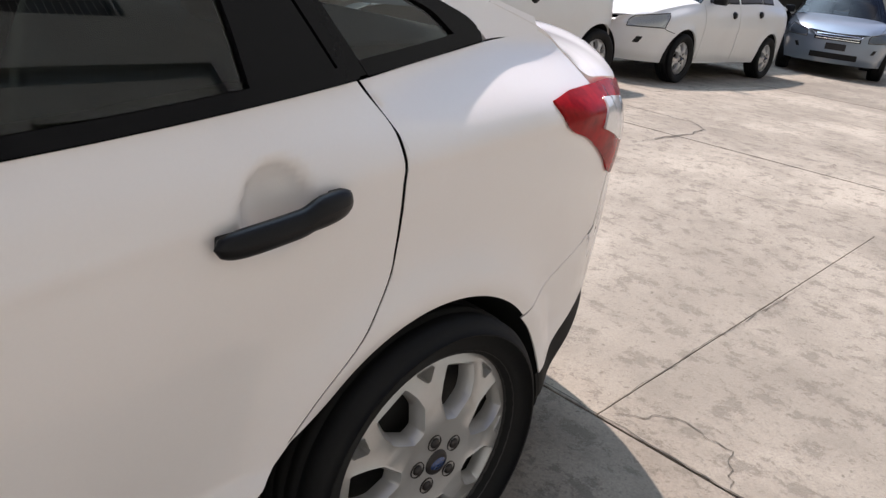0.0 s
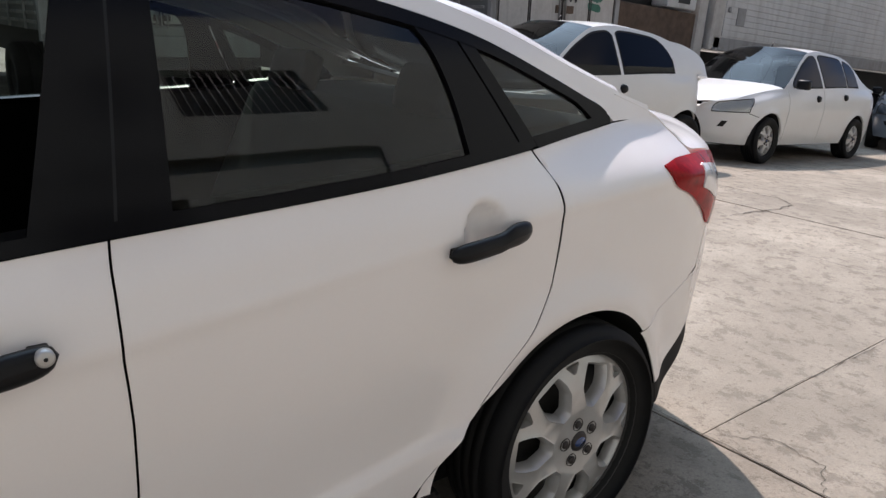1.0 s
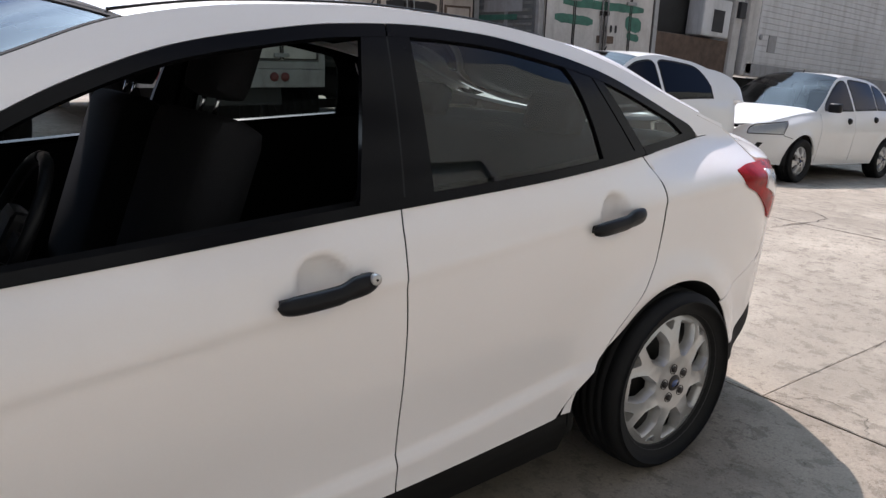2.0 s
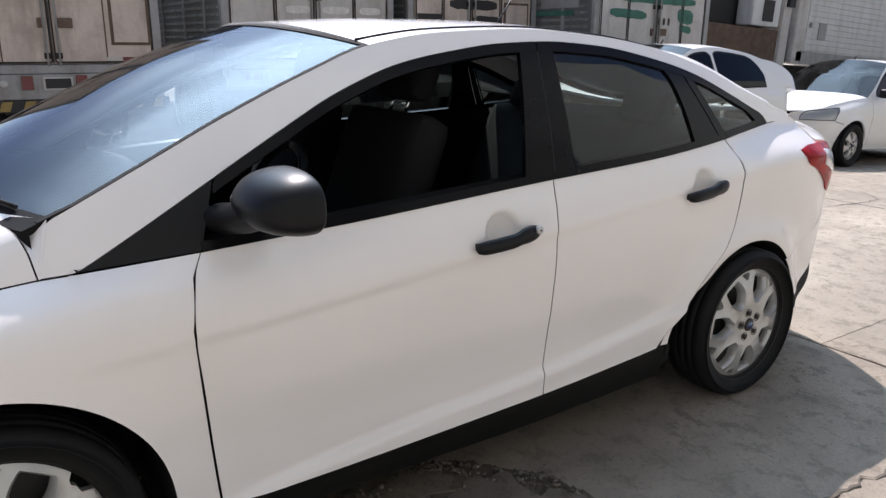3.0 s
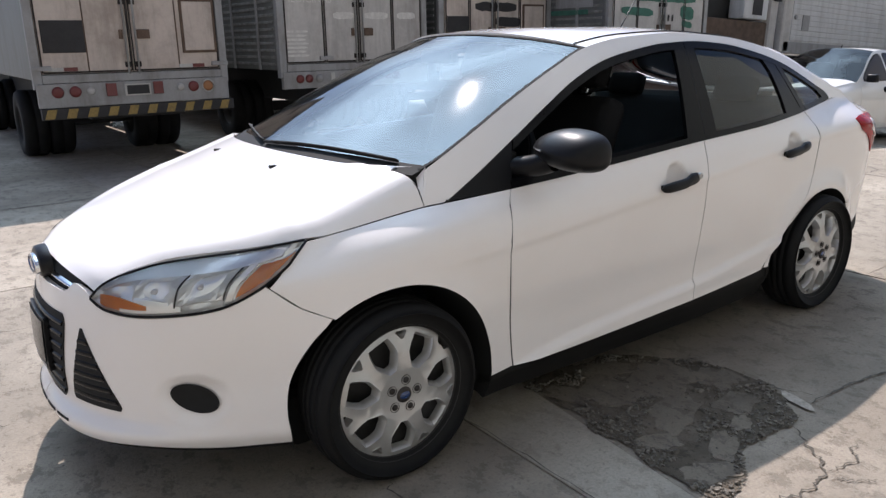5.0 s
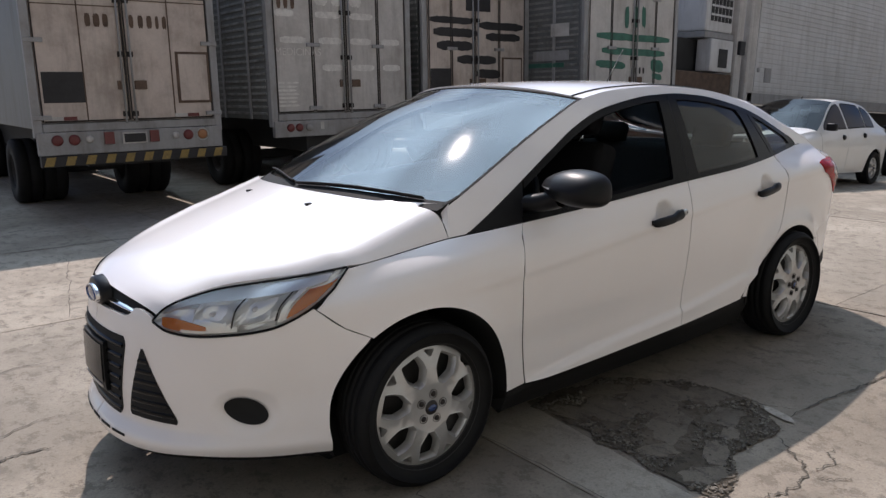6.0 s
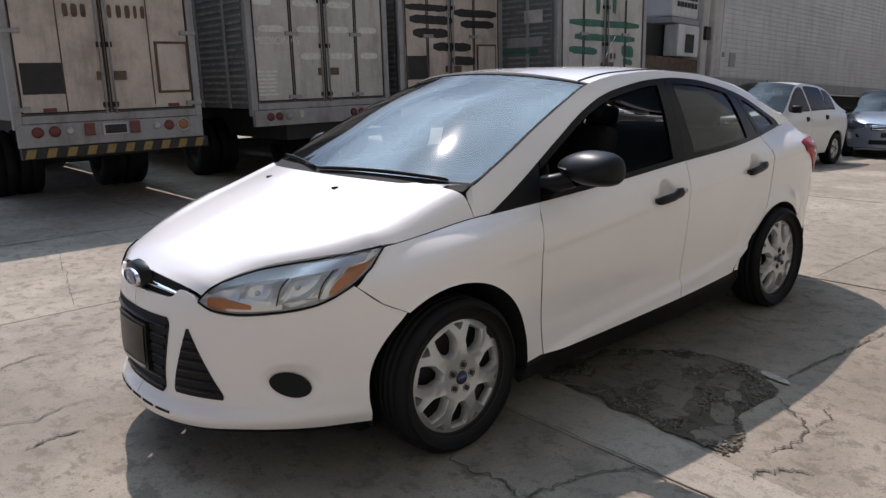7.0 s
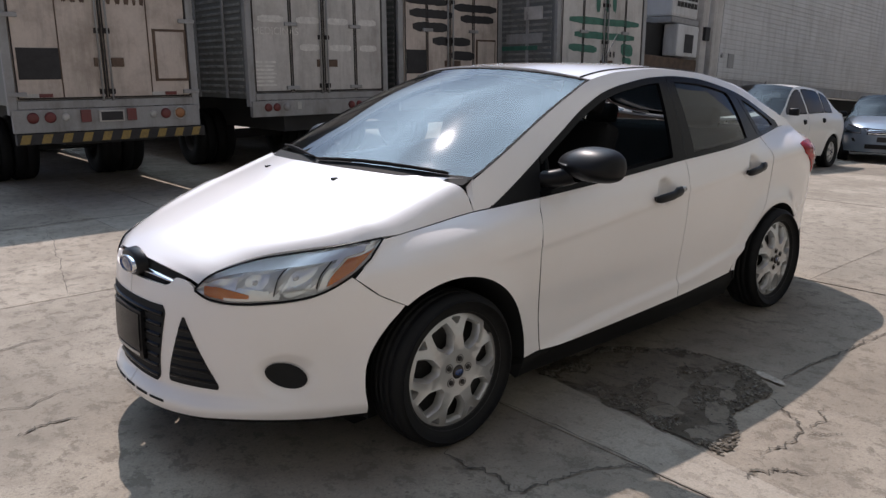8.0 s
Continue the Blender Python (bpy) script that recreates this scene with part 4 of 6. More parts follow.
def skin(s, z):
    """The place on the car's flank at s and height z, as x, y (half width), z."""
    x, share = plan(s, z)
    zb = belt_z(x)
    q = (z - 0.2) / (zb - 0.2)
    over = z - zb
    glass = belt_y(x) - 0.40 * over - 0.25 * over * abs(over)
    if q >= 1.0 and s < FRONT:
        return x, min(glass, (half(x) + flank(1.0)) * share), z
    if q >= 1.0:
        return x, glass * (1.0 if 0.0 < s < 3.3 else min(1.0, share * 1.3)), z
    y = half(x) + flank(q)
    for xc in (0.0, WHEELBASE):
        r = math.hypot(x - xc, z - 0.31)
        y += (0.016 if xc == 0.0 else 0.034) * math.exp(-((r - 0.36) / 0.07) ** 2) * (1 - smooth(0.5, 0.85, abs(q)))
    if 0.0 < x < 3.2:
        d = z - crease_z(x)
        y += 0.006 * smooth(0.05, 0.4, x) * max(0.0, 1 - (d / 0.11 if d > 0 else -d / 0.03)) ** 1.3
    y += 0.017 * (1 - smooth(ledge_z(x) - 0.010, ledge_z(x) + 0.022, z) if 0.4 < x < 2.4 else 1 - smooth(0.3, 0.45, z) if x > 1.0 or x < 0.2 else 1 - smooth(0.235 - 0.01 + 0.075 * smooth(0.4, 0.2, x), 0.257 + 0.193 * smooth(0.4, 0.2, x), z))
    y *= share
    if s < FRONT or s > REAR:
        k = smooth(0.84, 1.0, q)
        if -0.3 < x < FRONT:
            k += (max(0.0, (q - 0.85) / 0.15) ** 2.4 - k) * smooth(-0.3, -0.1, x)
        return x, y + (min(y, glass) - y) * k, z
    wing = smooth(0.55, 0.34, x)
    k = smooth(0.84, 1.0, q)
    return x, y + (glass - y) * (k + (max(0.0, (q - 0.85) / 0.15) ** 2.4 - k) * wing), z


# the outer edge of the roof: up the windscreen pillar, over the doors, down to the boot
rail_z = spline((0.18, 1.02), (0.4, 1.128), (0.62, 1.232), (0.85, 1.328), (1.05, 1.398), (1.3, 1.435), (1.6, 1.447), (1.9, 1.432), (2.2, 1.392), (2.5, 1.313),
                (2.75, 1.222), (2.95, 1.154), (3.1, 1.112))


def rail(x):
    return skin(s_of(x, rail_z(x)) if x > REAR else x, rail_z(x))


def s_of(x, z):
    """The s at which the flank has this x."""
    a, b = S_NOSE, S_TAIL
    for _ in range(40):
        m = (a + b) / 2
        a, b = (m, b) if plan(m, z)[0] < x else (a, m)
    return (a + b) / 2

import itertools

# ---- the white saloon in the middle ----
dlo_top = spline((0.225, 0.913), (0.545, 1.087), (0.731, 1.185), (0.926, 1.279), (1.135, 1.349), (1.306, 1.380), (1.508, 1.404), (1.692, 1.410),
                 (1.917, 1.397), (2.127, 1.364), (2.367, 1.310), (2.629, 1.213), (2.75, 1.162), (2.815, 1.133), (2.845, 1.103))
gap_a = spline((0.26, 0.487), (0.43, 0.474), (0.591, 0.46), (0.763, 0.446), (0.878, 0.462), (0.94, 0.492))
gap_b = spline((0.29, 1.546), (0.47, 1.564), (0.6, 1.569), (0.7, 1.568), (0.77, 1.564), (0.86, 1.558), (0.95, 1.558), (1.01, 1.563), (1.41, 1.638))
gap_c = spline((0.32, 2.135), (0.427, 2.257), (0.555, 2.371), (0.668, 2.482), (0.76, 2.537), (0.85, 2.546), (0.93, 2.548), (0.975, 2.545), (1.06, 2.498))
sill_z = spline((0.36, 0.266), (0.488, 0.266), (1.55, 0.292), (2.25, 0.315))
DISHES = ((1.345, 0.868), (2.305, 0.905))


def flank_at(x, z, lift=0.0, side=-1):
    """A place on the flank from x and z, pressed in behind the door handles; lift moves it outwards."""
    px, py, pz = skin(s_of(x, z) if x < FRONT or x > REAR else x, z)
    for dx, dz in DISHES:
        r2 = ((x - dx) ** 2 + (z - dz - 0.004) ** 2) / 0.061 ** 2
        if r2 < 1:
            py -= 0.030 * (1 - r2) ** 0.5
    return px, side * (py + lift), pz


def corner_at(s, z, lift=0.0, side=-1):
    """The same from s, for the car's ends; lift moves it outwards along the ground plan."""
    x, y, _ = skin(s, z)
    x1, y1, _ = skin(s + 0.004, z)
    n = Vector((-(y1 - y), x1 - x, 0.0))
    n = n.normalized() if n.length > 1e-9 else Vector((0, 1, 0))
    return x + n.x * lift, side * (y + n.y * lift), z


def field(zlo, zhi, xl, xr, side, lift=0.0, inset=0.0022, at=flank_at, passes=4):
    """The map of a panel between two heights over x and two edges over z."""
    def f(u, v):
        x = 0.5 * (xl(0.8) + xr(0.8))
        for k in range(passes):
            z0, z1 = zlo(x) + inset, zhi(x) - inset
            z = z0 + (z1 - z0) * v
            x0, x1 = xl(z) + inset, xr(z) - inset
            x = x0 + (x1 - x0) * u if k < 3 else 0.5 * (x + x0 + (x1 - x0) * u)
        return at(x, z, lift, side)
    return f


def along(*pts):
    """A line through points by its own length: u from 0 to 1, straight between them."""
    ps = [Vector((float(p[0]), float(p[1]))) for p in pts]
    d = [0.0]
    for a, b in zip(ps, ps[1:]):
        d.append(d[-1] + (b - a).length)

    def f(u):
        t = u * d[-1]
        for i in range(len(ps) - 1):
            if t <= d[i + 1] or i == len(ps) - 2:
                k = (t - d[i]) / max(1e-9, d[i + 1] - d[i])
                return ps[i].lerp(ps[i + 1], min(1.0, max(0.0, k)))
    return f


def rounded(pts, n=3):
    """Corner cutting of an open line of points, its ends kept."""
    ps = [Vector((float(p[0]), float(p[1]))) for p in pts]
    for _ in range(n):
        out = [ps[0]]
        for a, b in zip(ps, ps[1:]):
            out += [a.lerp(b, 0.25), a.lerp(b, 0.75)]
        ps = out + [ps[-1]]
    return ps


def const(v):
    return lambda _: v


def crowned(rows_side, rows_mid, side_pow=2.0, edge=0.0, lift=0.0):
    """A surface across the car: for each v a side place (x, y, z) and a middle (x, z); edge drops z sharply near the sides."""
    def f(u, v):
        w = 2 * u - 1
        sx, sy, sz = rows_side(v)
        mx, mz = rows_mid(v)
        a = abs(w)
        z = mz + (sz + edge - mz) * a ** side_pow - edge * a ** 9
        return mx + (sx - mx) * a ** 2, sy * w, z + lift
    return f


car = thing("car", "white four-door saloon car, parked on cracked concrete, driver's window open", "car")


def add(name, vf, mat, parent=car, label=""):
    return piece(name, mesh_of(name, vf[0], vf[1], mat), parent, label)


ARCHES = {0.0: (0.004, 0.310, 0.374), WHEELBASE: (2.655, 0.300, 0.353)}


def arch_point(xc, deg, grow=0.0):
    cx, cz, r = ARCHES[xc]
    if xc:
        r += 0.115 * smooth(132, 180, deg)
    return cx + (r + grow) * math.cos(radians(deg)), cz + (r + grow) * math.sin(radians(deg))


def fan(xc, knots, side, nv=44, step=0.02, at=flank_at):
    """A wing panel between the wheel arch and its outer outline; each knot is an angle on the arch with an outer x and z."""
    rows = []
    for (d0, x0, z0), (d1, x1, z1) in zip(knots, knots[1:]):
        n = max(1, math.ceil(max(math.hypot(x1 - x0, z1 - z0) / step, abs(d1 - d0) / 2.5)))
        rows += [(d0 + (d1 - d0) * k / n, x0 + (x1 - x0) * k / n, z0 + (z1 - z0) * k / n) for k in range(n)]
    rows.append(knots[-1])

    def f(u, v):
        d, bx, bz_ = rows[round(u * (len(rows) - 1))]
        a = arch_point(xc, d)
        return at(a[0] + (bx - a[0]) * v, a[1] + (bz_ - a[1]) * v, 0.0, side)
    return sheet(f, len(rows) - 1, nv, flip=side > 0, hem=0.002, into=(0, -side, 0))


doors = {}
for side in (-1, 1):
    F = side > 0
    # wings
    wing = [(126, *arch_point(0.0, 126)), (124, -0.31, 0.662), (121, -0.392, 0.733), (119, -0.33, 0.788), (116, -0.255, 0.850)]
    wing += [(d, x, belt_z(x) - 0.003) for d, x in ((106, -0.1), (96, 0.05), (88, 0.15), (80, 0.228), (68, 0.36), (55, 0.488))]
    wing += [(d, gap_a(z) - 0.0022, z) for d, z in ((48, 0.88), (40, 0.76), (28, 0.6), (12, 0.43), (-3, 0.27))] + [(-6, 0.43, 0.266), (-7, arch_point(0.0, -7)[0], 0.266)]
    add("front_wing", fan(0.0, wing, side), PAINT)
    turn = spline((0.318, 178), (0.36, 170), (0.427, 160), (0.5, 151), (0.555, 145), (0.61, 138), (0.668, 130), (0.72, 122), (0.76, 116), (0.85, 110), (0.93, 101), (0.975, 92), (1.059, 76))
    quarter = [(178, 2.15, 0.318)] + [(turn(z), gap_c(z) + 0.0024, z) for z in [0.345 + k * (1.056 - 0.345) / 48 for k in range(49)]]
    quarter += [(74, 2.62, 1.069), (72, 2.74, 1.081), (70, 2.845, 1.093), (68, 2.95, 1.100), (66, 3.035, 1.104), (64, 3.075, 1.085), (62, 3.113, 1.05), (60, 3.138, 1.008), (57, 3.20, 0.93), (54, 3.26, 0.81), (52, 3.288, 0.776), (50, 3.25, 0.652), (46, 3.12, 0.599), (44, 2.985, 0.556), (43, *arch_point(WHEELBASE, 43))]
    add("rear_wing", fan(WHEELBASE, quarter, side), PAINT)
    # doors
    lo, hi = (lambda x: sill_z(x)), (lambda x: belt_z(x) - 0.001)
    fd = add("front_door", sheet(field(lo, hi, lambda z: gap_a(z) + 0.0022, gap_b, side), 96, 64, flip=side > 0, hem=0.002, into=(0, -side, 0)), PAINT)
    rd = add("rear_door", sheet(field(lo, lambda x: belt_z(x) - 0.001, gap_b, lambda z: gap_c(z) - 0.003 * smooth(0.70, 0.85, z), side, passes=14), 84, 64, flip=side > 0, hem=0.002, into=(0, -side, 0)), PAINT)
    doors[side] = (fd, rd)
    # dark shell behind the door gaps, with the inner lining of the doors
    add("door_lining", sheet(field(lambda x: 0.24, lambda x: belt_z(x), const(0.40), lambda z: gap_c(z) + 0.03, side, -0.03), 90, 40, flip=side > 0, hem=0), DARK)
    add("door_card", sheet(field(lambda x: 0.24, lambda x: belt_z(x) + 0.01, const(0.42), lambda z: gap_c(z) - 0.02, side, -0.10), 60, 16, flip=side > 0, hem=0), FABRIC)
    # sill
    add("sill", sheet(field(lambda x: 0.155, lambda x: sill_z(x) - 0.002, const(0.372), const(2.21), side, -0.012), 40, 8, flip=side > 0, hem=0.05), SILLBLACK)
    # roof rail and pillars in body colour
    low = lambda x: dlo_top(x) if x < 2.84 else belt_z(x)
    add("roof_rail", sheet(field(lambda x: max(low(x), belt_z(x)), lambda x: max(rail_z(max(0.181, x)) - max(0.0, 0.181 - x) * 4.4, belt_z(x) + 0.004), const(0.157), const(3.03), side, 0.0, 0.0008), 130, 10, flip=side > 0), PAINT)
    # black window surround
    open_top = lambda x: dlo_top(x) - 0.030
    add("mirror_sail", sheet(field(lambda x: belt_z(x), dlo_top, const(0.228), lambda z: 0.492 + (z - 0.929) * 0.36, side, 0.0, 0.001), 24, 10, flip=side > 0), BLACK, fd)
    add("window_frame", sheet(field(open_top, dlo_top, lambda z: 0.494 + (z - 0.929) * 0.36, lambda z: 1.571 + (z - 1.0) * 0.162, side, 0.002, 0.0006), 90, 4, flip=side > 0), TRIM, fd)
    add("window_frame", sheet(field(open_top, dlo_top, lambda z: 1.575 + (z - 1.0) * 0.162, lambda z: 2.40 - (z - 1.29) * 0.62, side, 0.002, 0.0006), 60, 4, flip=side > 0), TRIM, rd)
    add("waist_strip", sheet(field(lambda x: belt_z(x) + 0.0, lambda x: belt_z(x) + 0.022, const(0.494), gap_b, side, 0.004, 0.0), 60, 3, flip=side > 0), TRIM, fd)
    add("waist_strip", sheet(field(lambda x: belt_z(x) + 0.0, lambda x: belt_z(x) + 0.022, gap_b, const(2.5), side, 0.004, 0.0), 60, 3, flip=side > 0), TRIM, rd)
    add("pillar_cover", sheet(field(lambda x: belt_z(x) + 0.018, lambda x: dlo_top(x) - 0.012, lambda z: 1.458 + (z - 1.022) * 0.29, lambda z: 1.571 + (z - 1.0) * 0.162, side, 0.001, 0.0015), 10, 24, flip=side > 0), TRIM, fd)
    add("pillar_cover", sheet(field(lambda x: belt_z(x) + 0.018, lambda x: dlo_top(x) - 0.012, lambda z: 1.573 + (z - 1.0) * 0.162, lambda z: 1.662 + (z - 1.039) * 0.112, side, 0.001, 0.0015), 10, 24, flip=side > 0), TRIM, rd)
    # dark strip laid over the pillar gap to stand for its shade
    add("pillar_gap_line", sheet(lambda u, v: flank_at(1.5695 + 0.005 * u + (0.02 + 0.36 * v) * 0.162, 1.02 + 0.36 * v, 0.0006, side), 2, 24, flip=side > 0, hem=0), DARK)
    rear_edge = spline((1.06, 2.296), (1.15, 2.286), (1.25, 2.262), (1.32, 2.215), (1.36, 2.12))
    add("window_glass", sheet(field(lambda x: belt_z(x) + 0.02, lambda x: dlo_top(x) - 0.028, lambda z: 1.658 + (z - 1.039) * 0.112, lambda z: rear_edge(z) + 0.004, side, -0.008, 0.0), 40, 24, flip=side > 0, hem=0), GLASS, rd)
    mid_edge = lambda z: 2.50 - (z - 1.08) * 0.64
    add("quarter_pillar", sheet(field(lambda x: belt_z(x) + 0.018, lambda x: dlo_top(x) - 0.014, rear_edge, lambda z: 2.455 - (z - 1.08) * 0.58, side, 0.0, 0.001), 10, 24, flip=side > 0), TRIM, rd)
    add("quarter_pillar", sheet(field(lambda x: belt_z(x) + 0.001, lambda x: dlo_top(x) - 0.0, lambda z: 2.459 - (z - 1.08) * 0.58, lambda z: mid_edge(z) + 0.012, side, 0.001, 0.001), 6, 24, flip=side > 0), TRIM)
    q_top, q_low = (lambda x: dlo_top(x) - 0.028 - 0.03 * smooth(2.70, 2.80, x)), (lambda x: belt_z(x) + 0.022)
    add("quarter_window", sheet(field(q_low, lambda x: max(q_low(x) + 0.004, q_top(x)), mid_edge, const(2.80), side, -0.005, 0.0), 24, 18, flip=side > 0, hem=0), GLASS)
    add("quarter_surround", sheet(field(lambda x: max(q_low(x) + 0.002, q_top(x)), lambda x: max(q_low(x) + 0.003, dlo_top(x)), lambda z: mid_edge(z) + 0.01, const(2.83), side, 0.002, 0.0), 40, 4, flip=side > 0), TRIM)
    add("quarter_surround", sheet(field(lambda x: belt_z(x), lambda x: min(q_low(x) + 0.003, max(belt_z(x) + 0.002, dlo_top(x))), lambda z: mid_edge(z) + 0.01, const(2.838), side, 0.002, 0.0), 30, 4, flip=side > 0), TRIM)
    # wheel wells
    for xc in (0.0, WHEELBASE):
        def well(u, v, xc=xc):
            x, z = arch_point(xc, 184 - 204 * u if xc else 200 - 220 * u, 0.003)
            return x, side * (skin(s_of(x, max(z, 0.2)), max(z, 0.2))[1] - 0.004 - (0.36 * v)), z
        add("wheel_well", sheet(well, 40, 6, flip=side < 0, hem=0), DARK)
        bm = bmesh.new()
        bmesh.ops.create_circle(bm, cap_ends=True, radius=0.37, segments=40, matrix=Matrix.Translation((xc, side * 0.46, 0.305)) @ Matrix.Rotation(radians(90), 4, "X"))
        part("well_back", bm, DARK, car)

# roof, screens, bonnet, boot lid
screen_mid = spline((0.0, -0.045), (1.0, 0.905))
screen_top = spline((0.0, 1.052), (0.35, 1.215), (0.7, 1.365), (1.0, 1.458))


def screen_side(v):
    x = 0.185 + 0.862 * v
    return rail(x)


add("windscreen", sheet(lambda u, v: crowned(screen_side, lambda t: (screen_mid(t), screen_top(t)), 2.2, 0.0, -0.004)(u, 1.035 * v - 0.035), 60, 40, hem=0, flip=True), SCREEN)
add("windscreen_band", sheet(lambda u, v: crowned(screen_side, lambda t: (screen_mid(t), screen_top(t)), 2.2, 0.0, -0.001)(u, v * 0.06 - 0.035), 60, 4, flip=True), SILLBLACK)
for side in (-1, 1):
    add("screen_moulding", sheet(lambda u, v: crowned(screen_side, lambda t: (screen_mid(t), screen_top(t)), 2.2, 0.0, 0.001)(0.5 + side * (0.5 - 0.007 * (1 - u)), v), 4, 40, flip=side > 0, hem=0.01), DARK)
add("windscreen_band", sheet(lambda u, v: crowned(screen_side, lambda t: (screen_mid(t), screen_top(t)), 2.2, 0.0, -0.001)(u, 0.990 + v * 0.013), 60, 3, flip=True), DARK)
roof_mid_z = spline((0.0, 1.463), (0.25, 1.482), (0.5, 1.484), (0.75, 1.465), (1.0, 1.42))
ROOF0, ROOF1 = 1.05, 2.20
add("roof", sheet(crowned(lambda v: rail(ROOF0 + (ROOF1 - ROOF0) * v), lambda v: (0.912 + (2.27 - 0.912) * v, roof_mid_z(v)), 2.6, 0.0), 60, 50, flip=True), PAINT)
back_mid = spline((0.0, 1.417), (0.5, 1.295), (1.0, 1.12))
def screen_edge(x):
    p = rail(x)
    return p[0] + 0.01, p[1] - 0.085, p[2] + 0.008 + 0.018 * smooth(2.2, 2.45, x) - 0.014 * smooth(2.5, 2.87, x)


add("rear_screen", sheet(crowned(lambda v: screen_edge(ROOF1 + 0.01 + 0.66 * v), lambda v: (2.28 + 0.68 * v, back_mid(v)), 2.4), 40, 24, hem=0, flip=True), SCREEN)
for side in (-1, 1):
    def shoulder(u, v, side=side):
        x = ROOF1 + 0.01 + 0.69 * v
        p, q = Vector(rail(x)), Vector(screen_edge(x))
        r = p.lerp(q, u)
        return r.x, side * r.y, r.z + (0.003 + 0.009 * smooth(0.0, 0.35, v)) * math.sin(math.pi * u ** 0.7)
    add("rear_pillar", sheet(shoulder, 10, 30, flip=side < 0, hem=0.01), PAINT)
boot_z = spline((0.0, 1.118), (0.4, 1.09), (0.8, 1.062), (1.0, 1.048))
boot_edge = along(*rounded([(2.88, 1.165), (2.98, 1.133), (3.05, 1.108), (3.085, 1.085), (3.12, 1.05), (3.145, 1.012), (3.24, 1.006), (3.34, 0.990), (3.45, 0.975)], 2))


def boot_map(u, v):
    """The boot lid: its side edge drops down behind the C-pillar to the top of the tail lamp."""
    w = 2 * u - 1
    a = abs(w)
    p = boot_edge(v)
    sx, sy, sz = flank_at(p.x, p.y, 0.001, 1)
    mx, mz = 2.965 + 0.60 * v, boot_z(v)
    k = 4.0 - 1.2 * (1 - v) ** 4
    lip = 0.014 * smooth(0.75, 1.0, v) * (1 - a ** 8)
    return mx + (sx - mx) * a ** 2.2, sy * (w if a < 1e-6 else math.copysign(1 - (1 - a) ** 1.15, w)), mz + (sz - mz) * a ** k + lip + 0.10 * (1 - v) ** 3 * a ** 3 * (1 - a)


add("boot_lid", sheet(boot_map, 60, 50, flip=True, hem=0.015, into=(0, 0, -1)), PAINT)
hood_mid_x = spline((0.0, -0.858), (1.0, -0.062))
hood_mid_z = spline((0.0, 0.760), (0.12, 0.816), (0.3, 0.873), (0.55, 0.938), (0.8, 0.997), (1.0, 1.043))
hl_top = spline((-0.606, 0.694), (-0.574, 0.735), (-0.53, 0.768), (-0.464, 0.797), (-0.36, 0.818), (-0.265, 0.833), (-0.128, 0.858))
# the bonnet's side edge: over the headlamp, then along the wing
HOOD = [Vector(corner_at(s, hl_top(s) + 0.009 - 0.006 * smooth(-0.4, -0.15, s), -0.004, 1)) for s in [-0.600 + 0.46 * k / 20 for k in range(21)]]
HOOD += [Vector((x, flank_at(x, belt_z(x) - 0.003, 0.0, 1)[1] - 0.003, belt_z(x) + 0.0005)) for x in (-0.2, -0.14, -0.08, 0.0, 0.08, 0.152)]
HOOD_D = list(itertools.accumulate([0.0] + [(q - p).length for p, q in zip(HOOD, HOOD[1:])]))


def hood_side(v):
    t = v * HOOD_D[-1]
    for i in range(len(HOOD) - 1):
        if t <= HOOD_D[i + 1] or i == len(HOOD) - 2:
            return tuple(HOOD[i].lerp(HOOD[i + 1], (t - HOOD_D[i]) / (HOOD_D[i + 1] - HOOD_D[i])))


hood_edge = spline((0.0, 0.010), (0.4, 0.026), (0.65, 0.047), (1.0, 0.105))


def hood_map(u, v):
    w = 2 * u - 1
    a = abs(w)
    sx, sy, sz = hood_side(v)
    mx, mz = hood_mid_x(v), hood_mid_z(v)
    e = hood_edge(v)
    y = sy * w
    ridge = 0.012 * math.exp(-((abs(y) - (0.33 + 0.26 * v)) / 0.05) ** 2) * smooth(0.1, 0.5, v)
    return mx + (sx - mx) * a ** 2.2, y, mz + (sz + e - mz) * a ** 2 - e * a ** (10 + 22 * v) + ridge * (1 - a ** 6)


add("bonnet", sheet(hood_map, 90, 70, flip=True), PAINT)
for side in (-1, 1):
    add("wing_flange", sheet(lambda u, v: (lambda x: (lambda p: (p[0], p[1] - side * 0.035 * v, p[2] - 0.003 - 0.020 * v))(flank_at(x, belt_z(x) - 0.004, 0.0, side)))(-0.22 + 0.39 * u), 24, 3, flip=side > 0, hem=0), PAINT)
# plastic tray under the screen
tray = lambda u, v: (lambda a, b: (a[0] + (b[0] - a[0]) * v, a[1] + (b[1] - a[1]) * v, a[2] + (b[2] - a[2]) * v - 0.006 - 0.012 * math.sin(v * math.pi)))(
    hood_map(u, 1.0), crowned(screen_side, lambda t: (screen_mid(t), screen_top(t)), 2.2)(u, -0.02))
add("scuttle_tray", sheet(tray, 40, 4, hem=0, flip=True), SILLBLACK)

# corner between bonnet, wing and windscreen pillar
for side in (-1, 1):
    def corner(u, v, side=side):
        a = 1 - 0.33 * u
        p = Vector(hood_map(0.5 + side * 0.5 * a, 1.0)) + Vector((0.004, 0, -0.001))
        q = Vector(flank_at(0.160 + 0.030 * u, belt_z(0.160) + (1.028 - belt_z(0.160)) * u, 0.0008, side))
        return p.lerp(q, v)
    add("pillar_base", sheet(corner, 16, 8, flip=side > 0, hem=0), PAINT)

